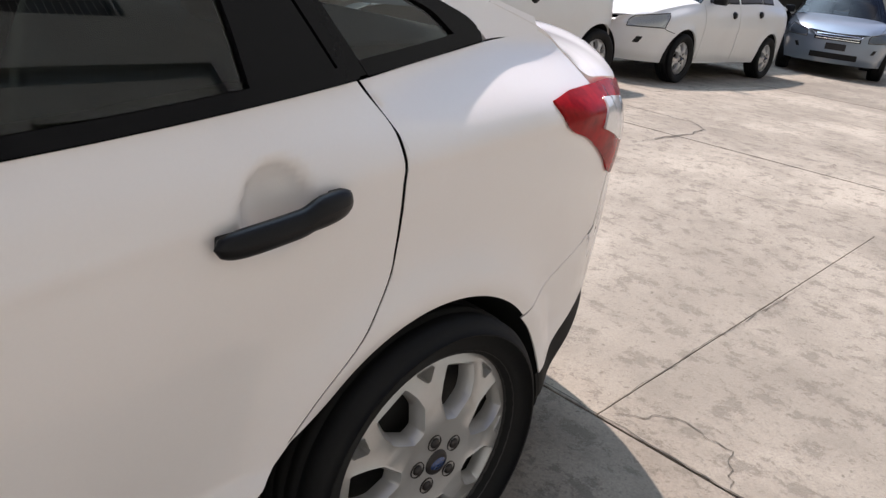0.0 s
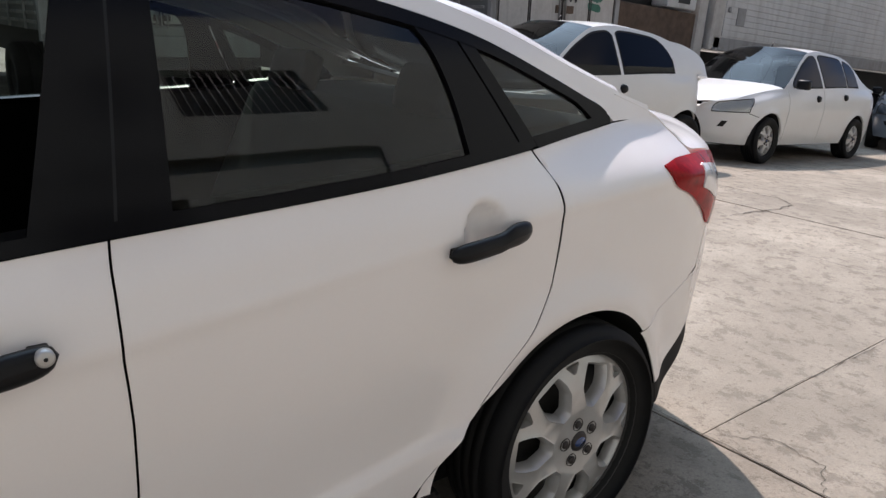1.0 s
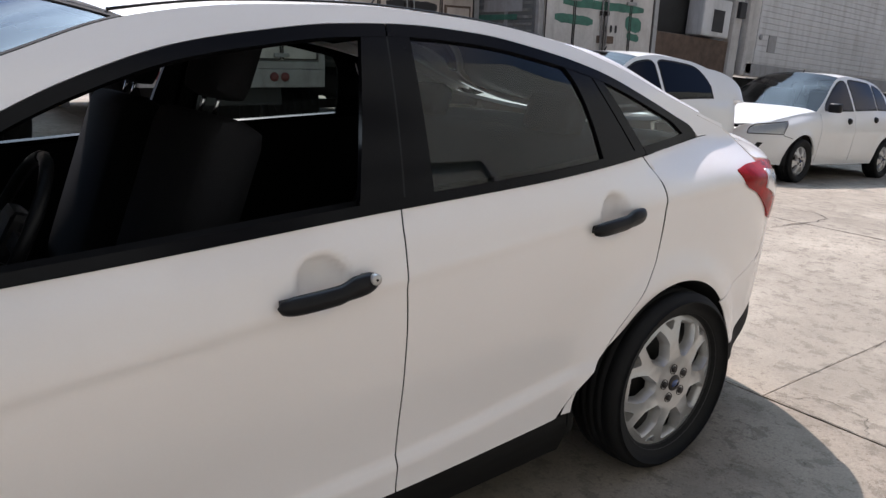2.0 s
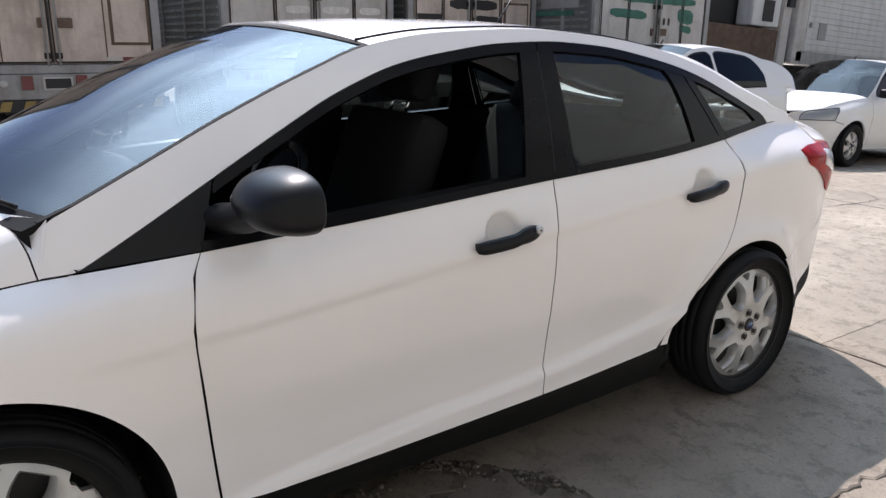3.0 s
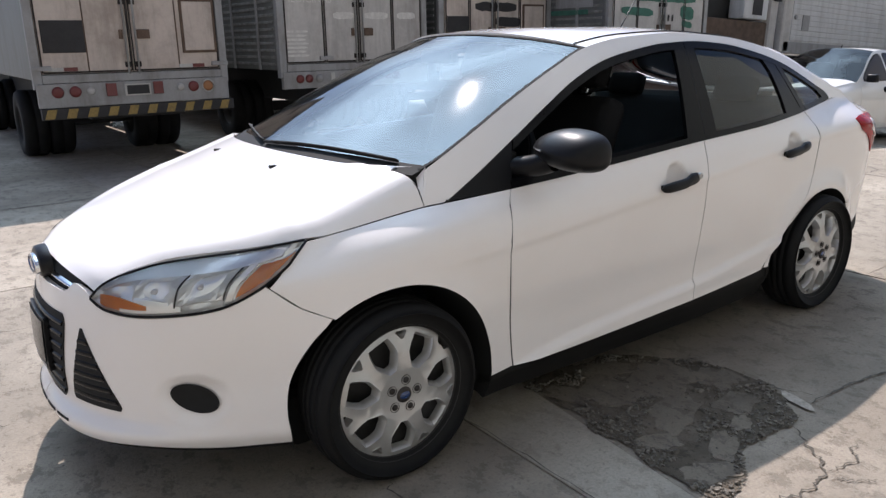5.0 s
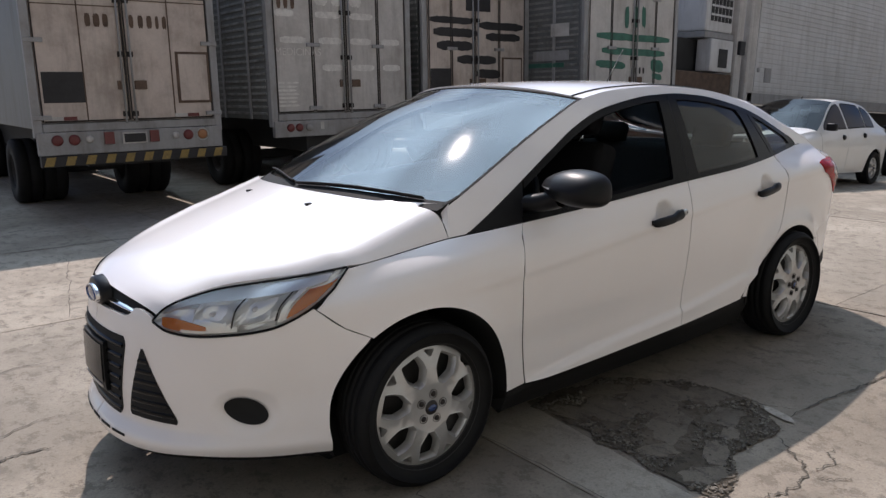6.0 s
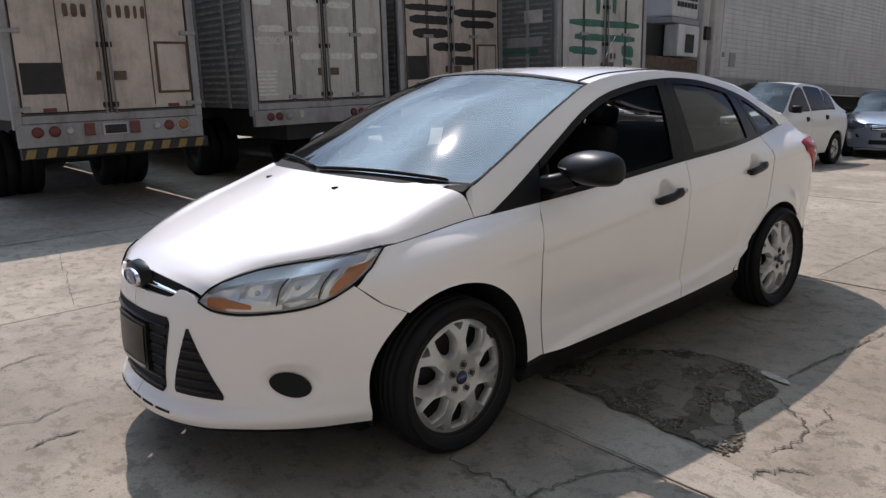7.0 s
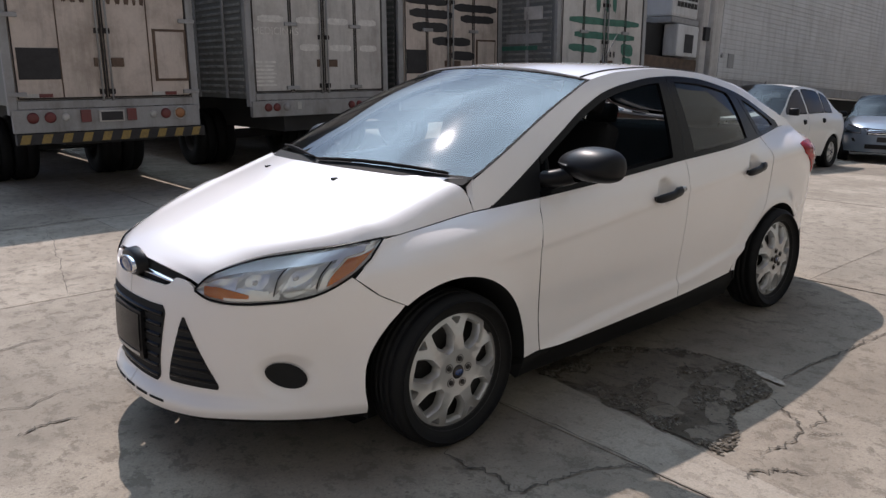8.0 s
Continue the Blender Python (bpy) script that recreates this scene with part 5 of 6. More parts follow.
# ---- front end ----
seam_x = spline((0.6126, -0.2158), (0.662, -0.31), (0.733, -0.392))


def arch_s(z):
    """The bumper's rear edge: down the gap from the headlamp, then along the wheel arch."""
    if z > 0.6126:
        return s_of(seam_x(z), z) - 0.001 - 0.001 * smooth(0.6126, 0.65, z)
    return s_of(0.004 - math.sqrt(max(0.0, 0.374 ** 2 - (z - 0.310) ** 2)), z) - 0.001


hl_low = spline((-0.606, 0.690), (-0.552, 0.664), (-0.471, 0.655), (-0.356, 0.663), (-0.264, 0.680), (-0.176, 0.733), (-0.137, 0.790), (-0.128, 0.854))
bump_top = spline((-0.9, 0.690), (-0.735, 0.690), (-0.71, 0.698), (-0.682, 0.725), (-0.64, 0.715), (-0.603, 0.692), (-0.552, 0.659), (-0.471, 0.650), (-0.356, 0.658), (-0.264, 0.675), (-0.176, 0.728), (-0.166, 0.737))
bump_low = spline((-0.9, 0.205), (-0.6, 0.215), (-0.475, 0.222), (-0.22, 0.210), (-0.134, 0.212))
FOG = (-0.325, 0.384)


def nose_at(s, z, lift=0.0, side=-1):
    d2 = ((s - FOG[0]) / 0.095) ** 2 + ((z - FOG[1]) / 0.085) ** 2
    dent = 0.024 * (1 - d2) ** 1.1 if d2 < 1 else 0.0
    lip = 0.016 * smooth(0.31, 0.25, z) * smooth(-0.25, -0.6, s)
    return corner_at(s, z, lift - dent + lip, side)


def s_at_y(y, z):
    """The s at the nose where the half width is y."""
    a, b = S_NOSE, 0.2
    for _ in range(40):
        m = (a + b) / 2
        a, b = (m, b) if skin(m, z)[1] < y else (a, m)
    return (a + b) / 2


def nose_y(y, z, lift=0.0):
    """A place on the nose from y, across the car."""
    p = nose_at(s_at_y(abs(y), z), z, lift, 1 if y > 0 else -1)
    return p


bumper = None
for side in (-1, 1):
    b = add("front_bumper", sheet(field(bump_low, bump_top, const(S_NOSE - 0.001), arch_s, side, 0.0, 0.002, nose_at, 10), 100, 44, flip=side > 0), PAINT)
    bumper = bumper or b
    # unseen dark sheet behind the bumper, added to stop sun leaking through
    add("bumper_sun_shield", sheet(field(lambda s: bump_low(s) + 0.02, lambda s: bump_top(s) - 0.012, const(S_NOSE - 0.001), lambda z: arch_s(z) - 0.02, side, -0.035, 0.0, corner_at), 50, 16, flip=side > 0, hem=0), DARK, b)
    # lower black edge
    add("bumper_edge", sheet(field(lambda s: bump_low(s) - 0.02, lambda s: bump_low(s) + 0.004, const(S_NOSE), arch_s, side, -0.012, 0.0, nose_at), 60, 3, flip=side > 0), SILLBLACK, b)
    # fog lamp blank
    def fog(u, v):
        a = 2 * math.pi * u
        r = 0.003 + 0.997 * v
        return nose_at(FOG[0] + 0.058 * r * math.cos(a), FOG[1] + 0.048 * r * math.sin(a) - 0.012 * r * math.cos(a), 0.004 + 0.003 * v ** 6, side)
    add("fog_lamp_cover", sheet(fog, 40, 12, flip=side < 0, hem=0), DARK, b)
    # corner intake with slats
    def intake(u, v, lift=0.003):
        z = 0.325 + 0.262 * v
        y0 = 0.250 + 0.097 * v
        y1 = 0.475 - 0.115 * v - 0.004
        k = smooth(0, 0.06, v) * smooth(1.0, 0.94, v)
        yy = y0 + (y1 - y0) * (u * (0.9 + 0.1 * k) + 0.05 * (1 - k))
        return nose_y(side * yy, z, lift)
    add("corner_intake", sheet(intake, 20, 24, flip=side > 0, hem=0.012), DARK, b)
    for k in range(6):
        v0 = 0.07 + k * 0.145
        add("slat", sheet(lambda u, v: intake(0.03 + 0.94 * u, v0 + 0.075 * v, 0.003 + 0.004 * math.sin(math.pi * v)), 14, 4, flip=side > 0, hem=0.004), TRIM, b)

# lower grille, number plate holder, upper grille with bar and badge
half_w = lambda z: 0.195 + (z - 0.30) * 0.24


def low_grille(u, v, lift=0.003):
    z = 0.305 + 0.310 * v
    w = half_w(z) - 0.02 * (1 - smooth(0, 0.08, v) * smooth(1, 0.92, v))
    return nose_y((2 * u - 1) * w, z, lift)


g = add("lower_grille", sheet(low_grille, 40, 20, flip=True, hem=0.02), DARK, bumper)
for k in range(7):
    v0 = 0.05 + k * 0.135
    add("slat", sheet(lambda u, v: low_grille(0.02 + 0.96 * u, v0 + 0.06 * v, 0.004 + 0.006 * math.sin(math.pi * v)), 30, 4, hem=0.006, flip=True), TRIM, g)
add("plate_holder", sheet(lambda u, v: nose_y(-0.135 + 0.27 * u, 0.385 + 0.185 * v, 0.020), 16, 8, hem=0.02, flip=True), BLACK, bumper)
add("plate_field", sheet(lambda u, v: nose_y(-0.122 + 0.244 * u, 0.415 + 0.145 * v, 0.024), 16, 8, hem=0.003, flip=True), TRIM, bumper)
add("plate_bar", sheet(lambda u, v: nose_y(-0.11 + 0.22 * u, 0.392 + 0.012 * v, 0.023), 16, 3, hem=0.002, flip=True), SILVER, bumper)
for k in (-2, -1, 0, 1, 2):
    add("lower_slot", sheet(lambda u, v: nose_y(k * 0.105 - 0.042 + 0.084 * u, 0.246 + 0.010 * v, 0.002), 8, 3, hem=0.006, flip=True), DARK, bumper)


def top_grille(u, v, lift=0.0):
    w = 0.325 - 0.04 * (1 - v)
    y = (2 * u - 1) * w
    z = 0.680 + 0.074 * v - 0.028 * (abs(y) / 0.3) ** 2 * v
    x = nose_x(0.71) + 0.42 * y * y
    return x - lift + 0.012 + 0.02 * v, y, z


add("upper_grille", sheet(top_grille, 40, 8, flip=True, hem=0.02, into=(1, 0, 0)), DARK, bumper)
add("grille_bar", sheet(lambda u, v: (lambda p: (p[0] - 0.012 * math.sin(math.pi * v), p[1], p[2]))(top_grille(0.03 + 0.94 * u, 0.36 + 0.22 * v, 0.004)), 40, 5, flip=True, hem=0.01, into=(1, 0, 0)), CHROME, bumper)
vf = lathe([(0.0, -0.030), (0.5, -0.030), (0.86, -0.024), (0.93, -0.031), (1.0, -0.026), (1.05, 0.0)], 40, "X")
for nm, mt, sc, dx in (("badge_rim", CHROME, 1.0, 0.0), ("badge_plate", BLUE, 0.86, -0.003)):
    add(nm, ([(nose_x(0.72) + 0.0 + x + dx, y * 0.075 * sc, 0.728 + z * 0.034 * sc) for x, y, z in vf[0]], vf[1]), mt, bumper)
vf = lathe([(0.0, -0.018), (0.8, -0.018), (1.0, -0.012), (1.08, 0.02)], 40, "X")
add("badge_pod", ([(nose_x(0.72) + x, y * 0.094, 0.735 + z * 0.050) for x, y, z in vf[0]], vf[1]), BLACK, bumper)

# headlamps
for side in (-1, 1):
    lamp = new("headlamp")
    lamp.parent = car

    def lens(u, v, lift=0.004, a=0.0, b=1.0):
        s = -0.606 + 0.478 * u
        z0, z1 = hl_low(s), hl_top(s)
        return corner_at(s, z0 + (z1 - z0) * (a + (b - a) * v), lift + 0.018 * math.sin(math.pi * (a + (b - a) * v)) * math.sin(math.pi * u), side)
    add("lens", sheet(lens, 60, 20, flip=side > 0, hem=0), LENS, lamp)
    add("reflector", sheet(lambda u, v: lens(u, v, -0.036 * math.sin(math.pi * v) ** 0.5 * math.sin(math.pi * u) ** 0.5 + 0.005 * math.sin(u * 34) * math.sin(v * 8)), 90, 24, flip=side > 0, hem=0), REFLECTOR, lamp)
    ring = [lens(i / 60, 0.0, 0.003) for i in range(61)] + [lens(1 - i / 60, 1.0, 0.003) for i in range(1, 61)]
    add("seal", tube(ring, 0.0042, 6), TRIM, lamp)
    add("turn_lens", sheet(lambda u, v: lens(0.06 + 0.30 * u, 0.08 + 0.50 * v * (1 - 0.75 * u), -0.006), 16, 8, flip=side > 0), AMBER, lamp, "amber turn signal lens")
    add("side_marker", sheet(lambda u, v: lens(0.795 + 0.135 * u + 0.05 * v, 0.10 + 0.03 * u + (0.55 - 0.12 * u) * v, -0.006), 16, 8, flip=side > 0), AMBER, lamp, "amber side marker")
    add("divider", sheet(lambda u, v: lens(0.745 + 0.035 * u + 0.06 * v, 0.04 + 0.9 * v, -0.008), 4, 12, flip=side > 0), REFLECTOR, lamp)
    add("brow", sheet(lambda u, v: lens(0.06 + 0.86 * u, 0.76 + 0.22 * v - 0.06 * u, -0.006), 30, 6, flip=side > 0), REFLECTOR, lamp)
    add("chin", sheet(lambda u, v: lens(0.20 + 0.34 * u, 0.06 + (0.40 - 0.26 * u) * v, -0.004 - 0.01 * v), 20, 6, flip=side > 0), REFLECTOR, lamp)
    for ua, ub in ((0.27, 0.50), (0.515, 0.735)):
        vf = sheet(lambda u, v: lens(ua + (ub - ua) * u + 0.02 * v, 0.16 + 0.58 * v + 0.05 * math.sin(math.pi * u), -0.010 - 0.042 * math.sin(math.pi * u) * math.sin(math.pi * v)), 7, 5, flip=side > 0, hem=0.006)
        cell = piece("reflector_cell", mesh_of("reflector_cell", vf[0], vf[1], REFLECTOR, flat=True), lamp)
        c, k = Vector(lens((ua + ub) / 2, 0.45, -0.046)), Vector(lens((ua + ub) / 2, 0.45, 0.0))
        turn = ((k - c).normalized() * 0.5 + Vector((-0.5, 0, 0))).to_track_quat("Z", "Y").to_matrix()
        bulb = lathe([(0.0, 0.024), (0.006, 0.022), (0.009, 0.014), (0.009, 0.0)], 16, "Z")
        add("bulb", ([c + turn @ Vector(p) for p in bulb[0]], bulb[1]), CLEARLENS, cell)
        add("cell_edge", tube([lens(ub + 0.006 + 0.02 * v / 8, 0.14 + 0.60 * v / 8, -0.010) for v in range(9)], 0.0025, 6), STEEL, lamp)

# ---- rear end ----
for side in (-1, 1):
    low = spline((2.98, 0.36), (3.2, 0.40), (3.62, 0.42))
    seam = spline((2.93, 0.545), (3.12, 0.606), (3.25, 0.66), (3.288, 0.772), (3.34, 0.797), (3.46, 0.85), (3.7, 0.86))
    white_low = spline((2.98, 0.352), (3.2, 0.41), (3.4, 0.46), (3.65, 0.47))
    at_x = lambda f: (lambda s: f(plan(s, 0.6)[0]))
    edge = lambda z: s_of(2.656 + math.sqrt(max(0.0, 0.353 ** 2 - (z - 0.300) ** 2)), z)
    add("rear_bumper", sheet(field(at_x(white_low), at_x(seam), edge, const(S_TAIL), side, 0.0012, 0.0, corner_at), 90, 30, flip=side > 0, hem=0.004), PAINT)
    add("rear_skirt", sheet(field(at_x(lambda x: white_low(x) - 0.075 - 0.06 * smooth(3.0, 2.9, x)), at_x(lambda x: white_low(x) - 0.001), lambda z: edge(z) - 0.006, const(S_TAIL), side, -0.004, 0.001, corner_at), 60, 8, flip=side > 0), SILLBLACK)
    add("tail_panel", sheet(field(const(0.84), lambda s: 0.965 + 0.13 * smooth(3.2, S_TAIL, s), lambda z: s_of(3.40, z), const(S_TAIL), side, -0.006, 0.001, corner_at), 30, 12, flip=side > 0), PAINT)
    lamp = new("tail_lamp")
    lamp.parent = car
    t_up = spline((2.95, 0.994), (3.04, 1.004), (3.24, 1.0), (3.34, 0.985), (3.45, 0.97))
    t_lo = spline((2.95, 0.988), (2.985, 0.94), (3.078, 0.902), (3.16, 0.856), (3.20, 0.83), (3.25, 0.79), (3.30, 0.775), (3.34, 0.80), (3.45, 0.86))
    tail = lambda u, v, lift=0.006: (lambda x: flank_at(x, t_lo(x) + (t_up(x) - t_lo(x)) * v, lift + 0.012 * math.sin(math.pi * v) * smooth(0.0, 0.2, u), side))(2.95 + 0.5 * u)
    add("red_lens", sheet(tail, 44, 20, flip=side > 0), RED, lamp)
    add("reversing_lens", sheet(lambda u, v: tail(0.36 + 0.30 * u + 0.04 * v, 0.34 + 0.06 * u + (0.50 - 0.05 * u) * v, 0.011), 14, 10, flip=side > 0), CLEARLENS, lamp, "clear reversing lens")

# ---- handles, mirrors, nozzles, wipers, aerial ----
for side in (-1, 1):
    for (dx, dz), door, long in ((DISHES[0], doors[side][0], 0.24), (DISHES[1], doors[side][1], 0.235)):
        slope = 0.075
        x0 = dx - 0.113
        def grip(u, v):
            a = 2 * math.pi * v
            t = min(1.0, max(0.0, u))
            x = x0 + long * t
            cap = math.sqrt(max(0.0, 1 - abs(2 * t - 1) ** 7))
            fat = (0.0215 + 0.0035 * smooth(0.62, 0.72, t) * smooth(1.02, 0.95, t)) * cap
            z = dz - 0.026 + slope * long * t + 0.007 * smooth(0.55, 0.72, t)
            y = skin(x, z)[1] + 0.026 - 0.012 * abs(2 * t - 1) ** 3
            return x, side * (y + 0.016 * cap * math.cos(a)), z + fat * math.sin(a)
        h = add("door_handle", sheet(grip, 28, 14, flip=side > 0, hem=0), BLACK, door, "matt black handle")
        for t in (0.10, 0.90):
            bm = bmesh.new()
            x = x0 + long * t
            z = dz - 0.026 + slope * long * t + (0.012 if t > 0.5 else 0)
            y = skin(x, z)[1]
            box(bm, (x - 0.014, side * y - 0.02, z - 0.011), (x + 0.014, side * y + 0.018, z + 0.011), 0.004)
            part("handle_foot", bm, BLACK, h)
        if side < 0 and door is doors[side][0]:
            x = x0 + long * 0.91
            z = dz - 0.014 + slope * long * 0.91 + 0.005
            y = skin(x, z)[1] + 0.040
            vf = lathe([(0.0, -0.004), (0.009, -0.004), (0.0125, -0.002), (0.0125, 0.01)], 20, "Y")
            add("lock_barrel", ([(x + p[0], side * y + p[1], z + p[2]) for p in vf[0]], vf[1]), SILVER, h)
            vf = lathe([(0.0, -0.005), (0.003, -0.005), (0.003, 0.005)], 10, "Y")
            add("keyhole", ([(x + p[0], side * y + p[1], z + p[2]) for p in vf[0]], vf[1]), DARK, h)
    mirror = new("wing_mirror")
    mirror.parent = doors[side][0]

    def shell(u, v):
        a, b = 2 * math.pi * u, math.pi * (v - 0.5)
        sp = lambda t, e: math.copysign(abs(t) ** e, t)
        cx, cy, cz = sp(math.cos(b), 0.62) * sp(math.cos(a), 0.8), sp(math.cos(b), 0.62) * sp(math.sin(a), 0.62), sp(math.sin(b), 0.75)
        fat = 0.66 + 0.34 * smooth(-1.1, 0.1, cy)
        back = 0.040 * abs(cx) ** 0.4
        x = back if cx > 0 else 0.108 * cx * fat * (1 - 0.25 * max(0.0, cz))
        z = 0.076 * cz * fat * (1 - 0.16 * max(0.0, -cx)) + (0.010 * (1 - cy) if cz < 0 else -0.004 * cy)
        return 0.632 + x + 0.026 * (cy * 0.5 + 0.5) ** 2, side * (0.985 + 0.145 * cy), 1.063 + z
    add("shell", sheet(shell, 48, 30, flip=side < 0, hem=0), BLACK, mirror)

    def arm(u, v):
        a = 2 * math.pi * v
        return (0.555 + 0.055 * u + (0.046 - 0.004 * u) * math.cos(a), side * (0.815 + 0.13 * u),
                1.000 + 0.035 * u * u + (0.036 + 0.008 * u) * math.sin(a))
    add("arm", sheet(arm, 8, 20, flip=side > 0, hem=0), BLACK, mirror)
    add("mirror_glass", sheet(lambda u, v: (0.668 + 0.012 * u, side * (0.91 + 0.15 * u), 1.012 + 0.095 * v), 6, 4, flip=side < 0, hem=0.004), CHROME, mirror)
    # windscreen washer jet
    bm = bmesh.new()
    box(bm, (-0.013, -0.010, -0.005), (0.013, 0.010, 0.006), 0.003)
    w = side * 0.285
    p = hood_map(0.5 + 0.5 * w / 0.80, 0.875)
    part("washer_jet", bm, BLACK, car, at=Matrix.Translation(p))

wind = crowned(screen_side, lambda t: (screen_mid(t), screen_top(t)), 2.2)
for ua, ub, va, vb in ((0.06, 0.50, 0.015, 0.0), (0.52, 0.90, 0.005, 0.05)):
    pts = [Vector(wind(ua + (ub - ua) * k / 12, va + (vb - va) * k / 12 + 0.02 * math.sin(math.pi * k / 12))) + Vector((-0.006, 0, 0.014)) for k in range(13)]
    w = add("wiper", tube(pts, 0.0045, 6), RUBBER)
    pts2 = [Vector(wind(ua + (ub - ua) * k / 12, va + (vb - va) * k / 12 + 0.006 + 0.016 * math.sin(math.pi * k / 12))) + Vector((-0.003, 0, 0.006)) for k in range(13)]
    add("blade", tube(pts2, 0.005, 6), RUBBER, w)
add("aerial", tube([(1.98, -0.0, 1.468), (2.0, 0, 1.49), (2.13, 0, 1.66)], 0.003, 6), BLACK)
for side in (-1, 1):
    over = crowned(lambda v: rail(ROOF0 + (ROOF1 - ROOF0) * v), lambda v: (0.912 + (2.27 - 0.912) * v, roof_mid_z(v)), 2.6, 0.0)
    add("roof_moulding", tube([over(0.5 + side * 0.464, 0.99 * k / 30) for k in range(31)], 0.0055, 6), BLACK)
add("screen_sticker", sheet(lambda u, v: Vector(wind(0.84 - 0.75 + 0.055 * u, 0.86 + 0.05 * v)) + Vector((0.004, 0, -0.004)), 4, 3, hem=0), CLEARLENS)

# ---- wheels ----
def wheel_parts(parent, x, y, side, steer=0.0, r_tyre=0.313, r_rim=0.235, holes=7, rim_mat=None, spin=0.0, nuts=0.0, bite=None):
    """A tyre on a dark steel rim behind a lacquered cover with windows, five nuts and a middle cap."""
    w = new("wheel")
    w.parent = parent
    w.matrix_local = Matrix.Translation((x, y, r_tyre - 0.006)) @ Matrix.Rotation(steer, 4, "Z") @ Matrix.Rotation(0 if side < 0 else math.pi, 4, "Z")
    prof = [(r_rim - 0.012, 0.08), (r_rim - 0.004, -0.075), (r_rim + 0.012, -0.088), (r_rim + 0.05, -0.104), (r_tyre - 0.035, -0.103), (r_tyre - 0.018, -0.095), (r_tyre - 0.009, -0.083)]
    for k in range(5):
        a = -0.062 + k * 0.031
        prof += [(r_tyre - 0.0012 * abs(k - 2) ** 2, a - 0.0125), (r_tyre - 0.0012 * abs(k - 2) ** 2, a + 0.0125), (r_tyre - 0.008, a + 0.0135), (r_tyre - 0.008, a + 0.0175)]
    prof += [(r_tyre - 0.009, 0.083), (r_tyre - 0.03, 0.104), (r_rim + 0.04, 0.104), (r_rim, 0.085)]
    add("tyre", lathe(prof, 72, "Y"), RUBBER, w)
    add("rim", lathe([(0.0, -0.02), (0.09, -0.02), (0.13, 0.0), (r_rim - 0.02, -0.01), (r_rim - 0.004, -0.07), (r_rim + 0.006, -0.084)], 48, "Y"), STEEL, w)
    # cover: filled outline with windows, domed, with chamfered window walls
    bm = bmesh.new()
    dome = lambda q: -0.060 - 0.030 * (1 - (q / r_rim) ** 2) - 0.006 * math.sin(math.pi * min(1, q / r_rim) ** 2)

    def loop(pts):
        vs = [bm.verts.new((p[0], 0.0, p[1])) for p in pts]
        return vs, [bm.edges.new((vs[i], vs[(i + 1) % len(vs)])) for i in range(len(vs))]
    rr = r_rim + 0.002
    edges, rims = [], []
    def rim_r(a):
        # a bite broken out of the edge
        d = 9.0 if bite is None else abs((a - bite + math.pi) % (2 * math.pi) - math.pi)
        return rr * (1 - 0.115 * smooth(0.17, 0.11, d) - 0.02 * smooth(0.05, 0.0, abs(d - 0.06)))
    vs, es = loop([(rim_r(2 * math.pi * k / 126) * math.cos(2 * math.pi * k / 126), rim_r(2 * math.pi * k / 126) * math.sin(2 * math.pi * k / 126)) for k in range(126)])
    edges += es
    rims.append((vs, None))
    for k in range(holes):
        a = 2 * math.pi * (k + 0.5) / holes + spin
        polar = [(0.39, 0.17), (0.63, 0.335), (0.77, 0.28), (0.915, 0.205), (0.915, -0.205), (0.77, -0.28), (0.63, -0.335), (0.39, -0.17)]
        pts = [Vector((rr * q * math.cos(a + b), rr * q * math.sin(a + b))) for q, b in polar]
        for cut in (0.08, 0.25):
            pts = [p for i in range(len(pts)) for p in (pts[i].lerp(pts[(i + 1) % len(pts)], cut), pts[i].lerp(pts[(i + 1) % len(pts)], 1 - cut))]
        vs, es = loop(pts)
        edges += es
        rims.append((vs, (rr * 0.66 * math.cos(a), rr * 0.66 * math.sin(a), 0.80)))
        a += math.pi / holes
        if bite is not None and abs((a - bite + math.pi) % (2 * math.pi) - math.pi) < 0.2:
            continue
        polar = [(0.79, 0.0), (0.93, 0.125), (0.93, -0.125)]
        pts = [Vector((rr * q * math.cos(a + b), rr * q * math.sin(a + b))) for q, b in polar]
        pts = [p for i in range(3) for p in (pts[i].lerp(pts[(i + 1) % 3], 0.15), pts[i].lerp(pts[(i + 1) % 3], 0.85))]
        vs, es = loop(pts)
        edges += es
        rims.append((vs, (rr * 0.885 * math.cos(a), rr * 0.885 * math.sin(a), 0.75)))
    bmesh.ops.triangle_fill(bm, edges=edges, use_beauty=True, use_dissolve=False, normal=(0, -1, 0))
    for vs, mid in rims:
        loops = [vs]
        for shrink, deep in ((0.93, -0.0025), (0.90, 0.0), (0.76, 0.014), (0.745, 0.034)) if mid else ((1.0, 0.004), (0.995, 0.02)):
            if mid:
                nv = [bm.verts.new((mid[0] + (v.co.x - mid[0]) * shrink, deep, mid[1] + (v.co.z - mid[1]) * shrink)) for v in vs]
            else:
                nv = [bm.verts.new((v.co.x * shrink, deep, v.co.z * shrink)) for v in vs]
            for i in range(len(vs)):
                j = (i + 1) % len(vs)
                bm.faces.new((loops[-1][i], loops[-1][j], nv[j], nv[i]))
            loops.append(nv)
    for v in bm.verts:
        v.co.y += dome(math.hypot(v.co.x, v.co.z))
    bmesh.ops.recalc_face_normals(bm, faces=bm.faces)
    c = part("wheel_cover", bm, rim_mat or SILVER, w, "silver plastic wheel cover", smooth_angle=35)
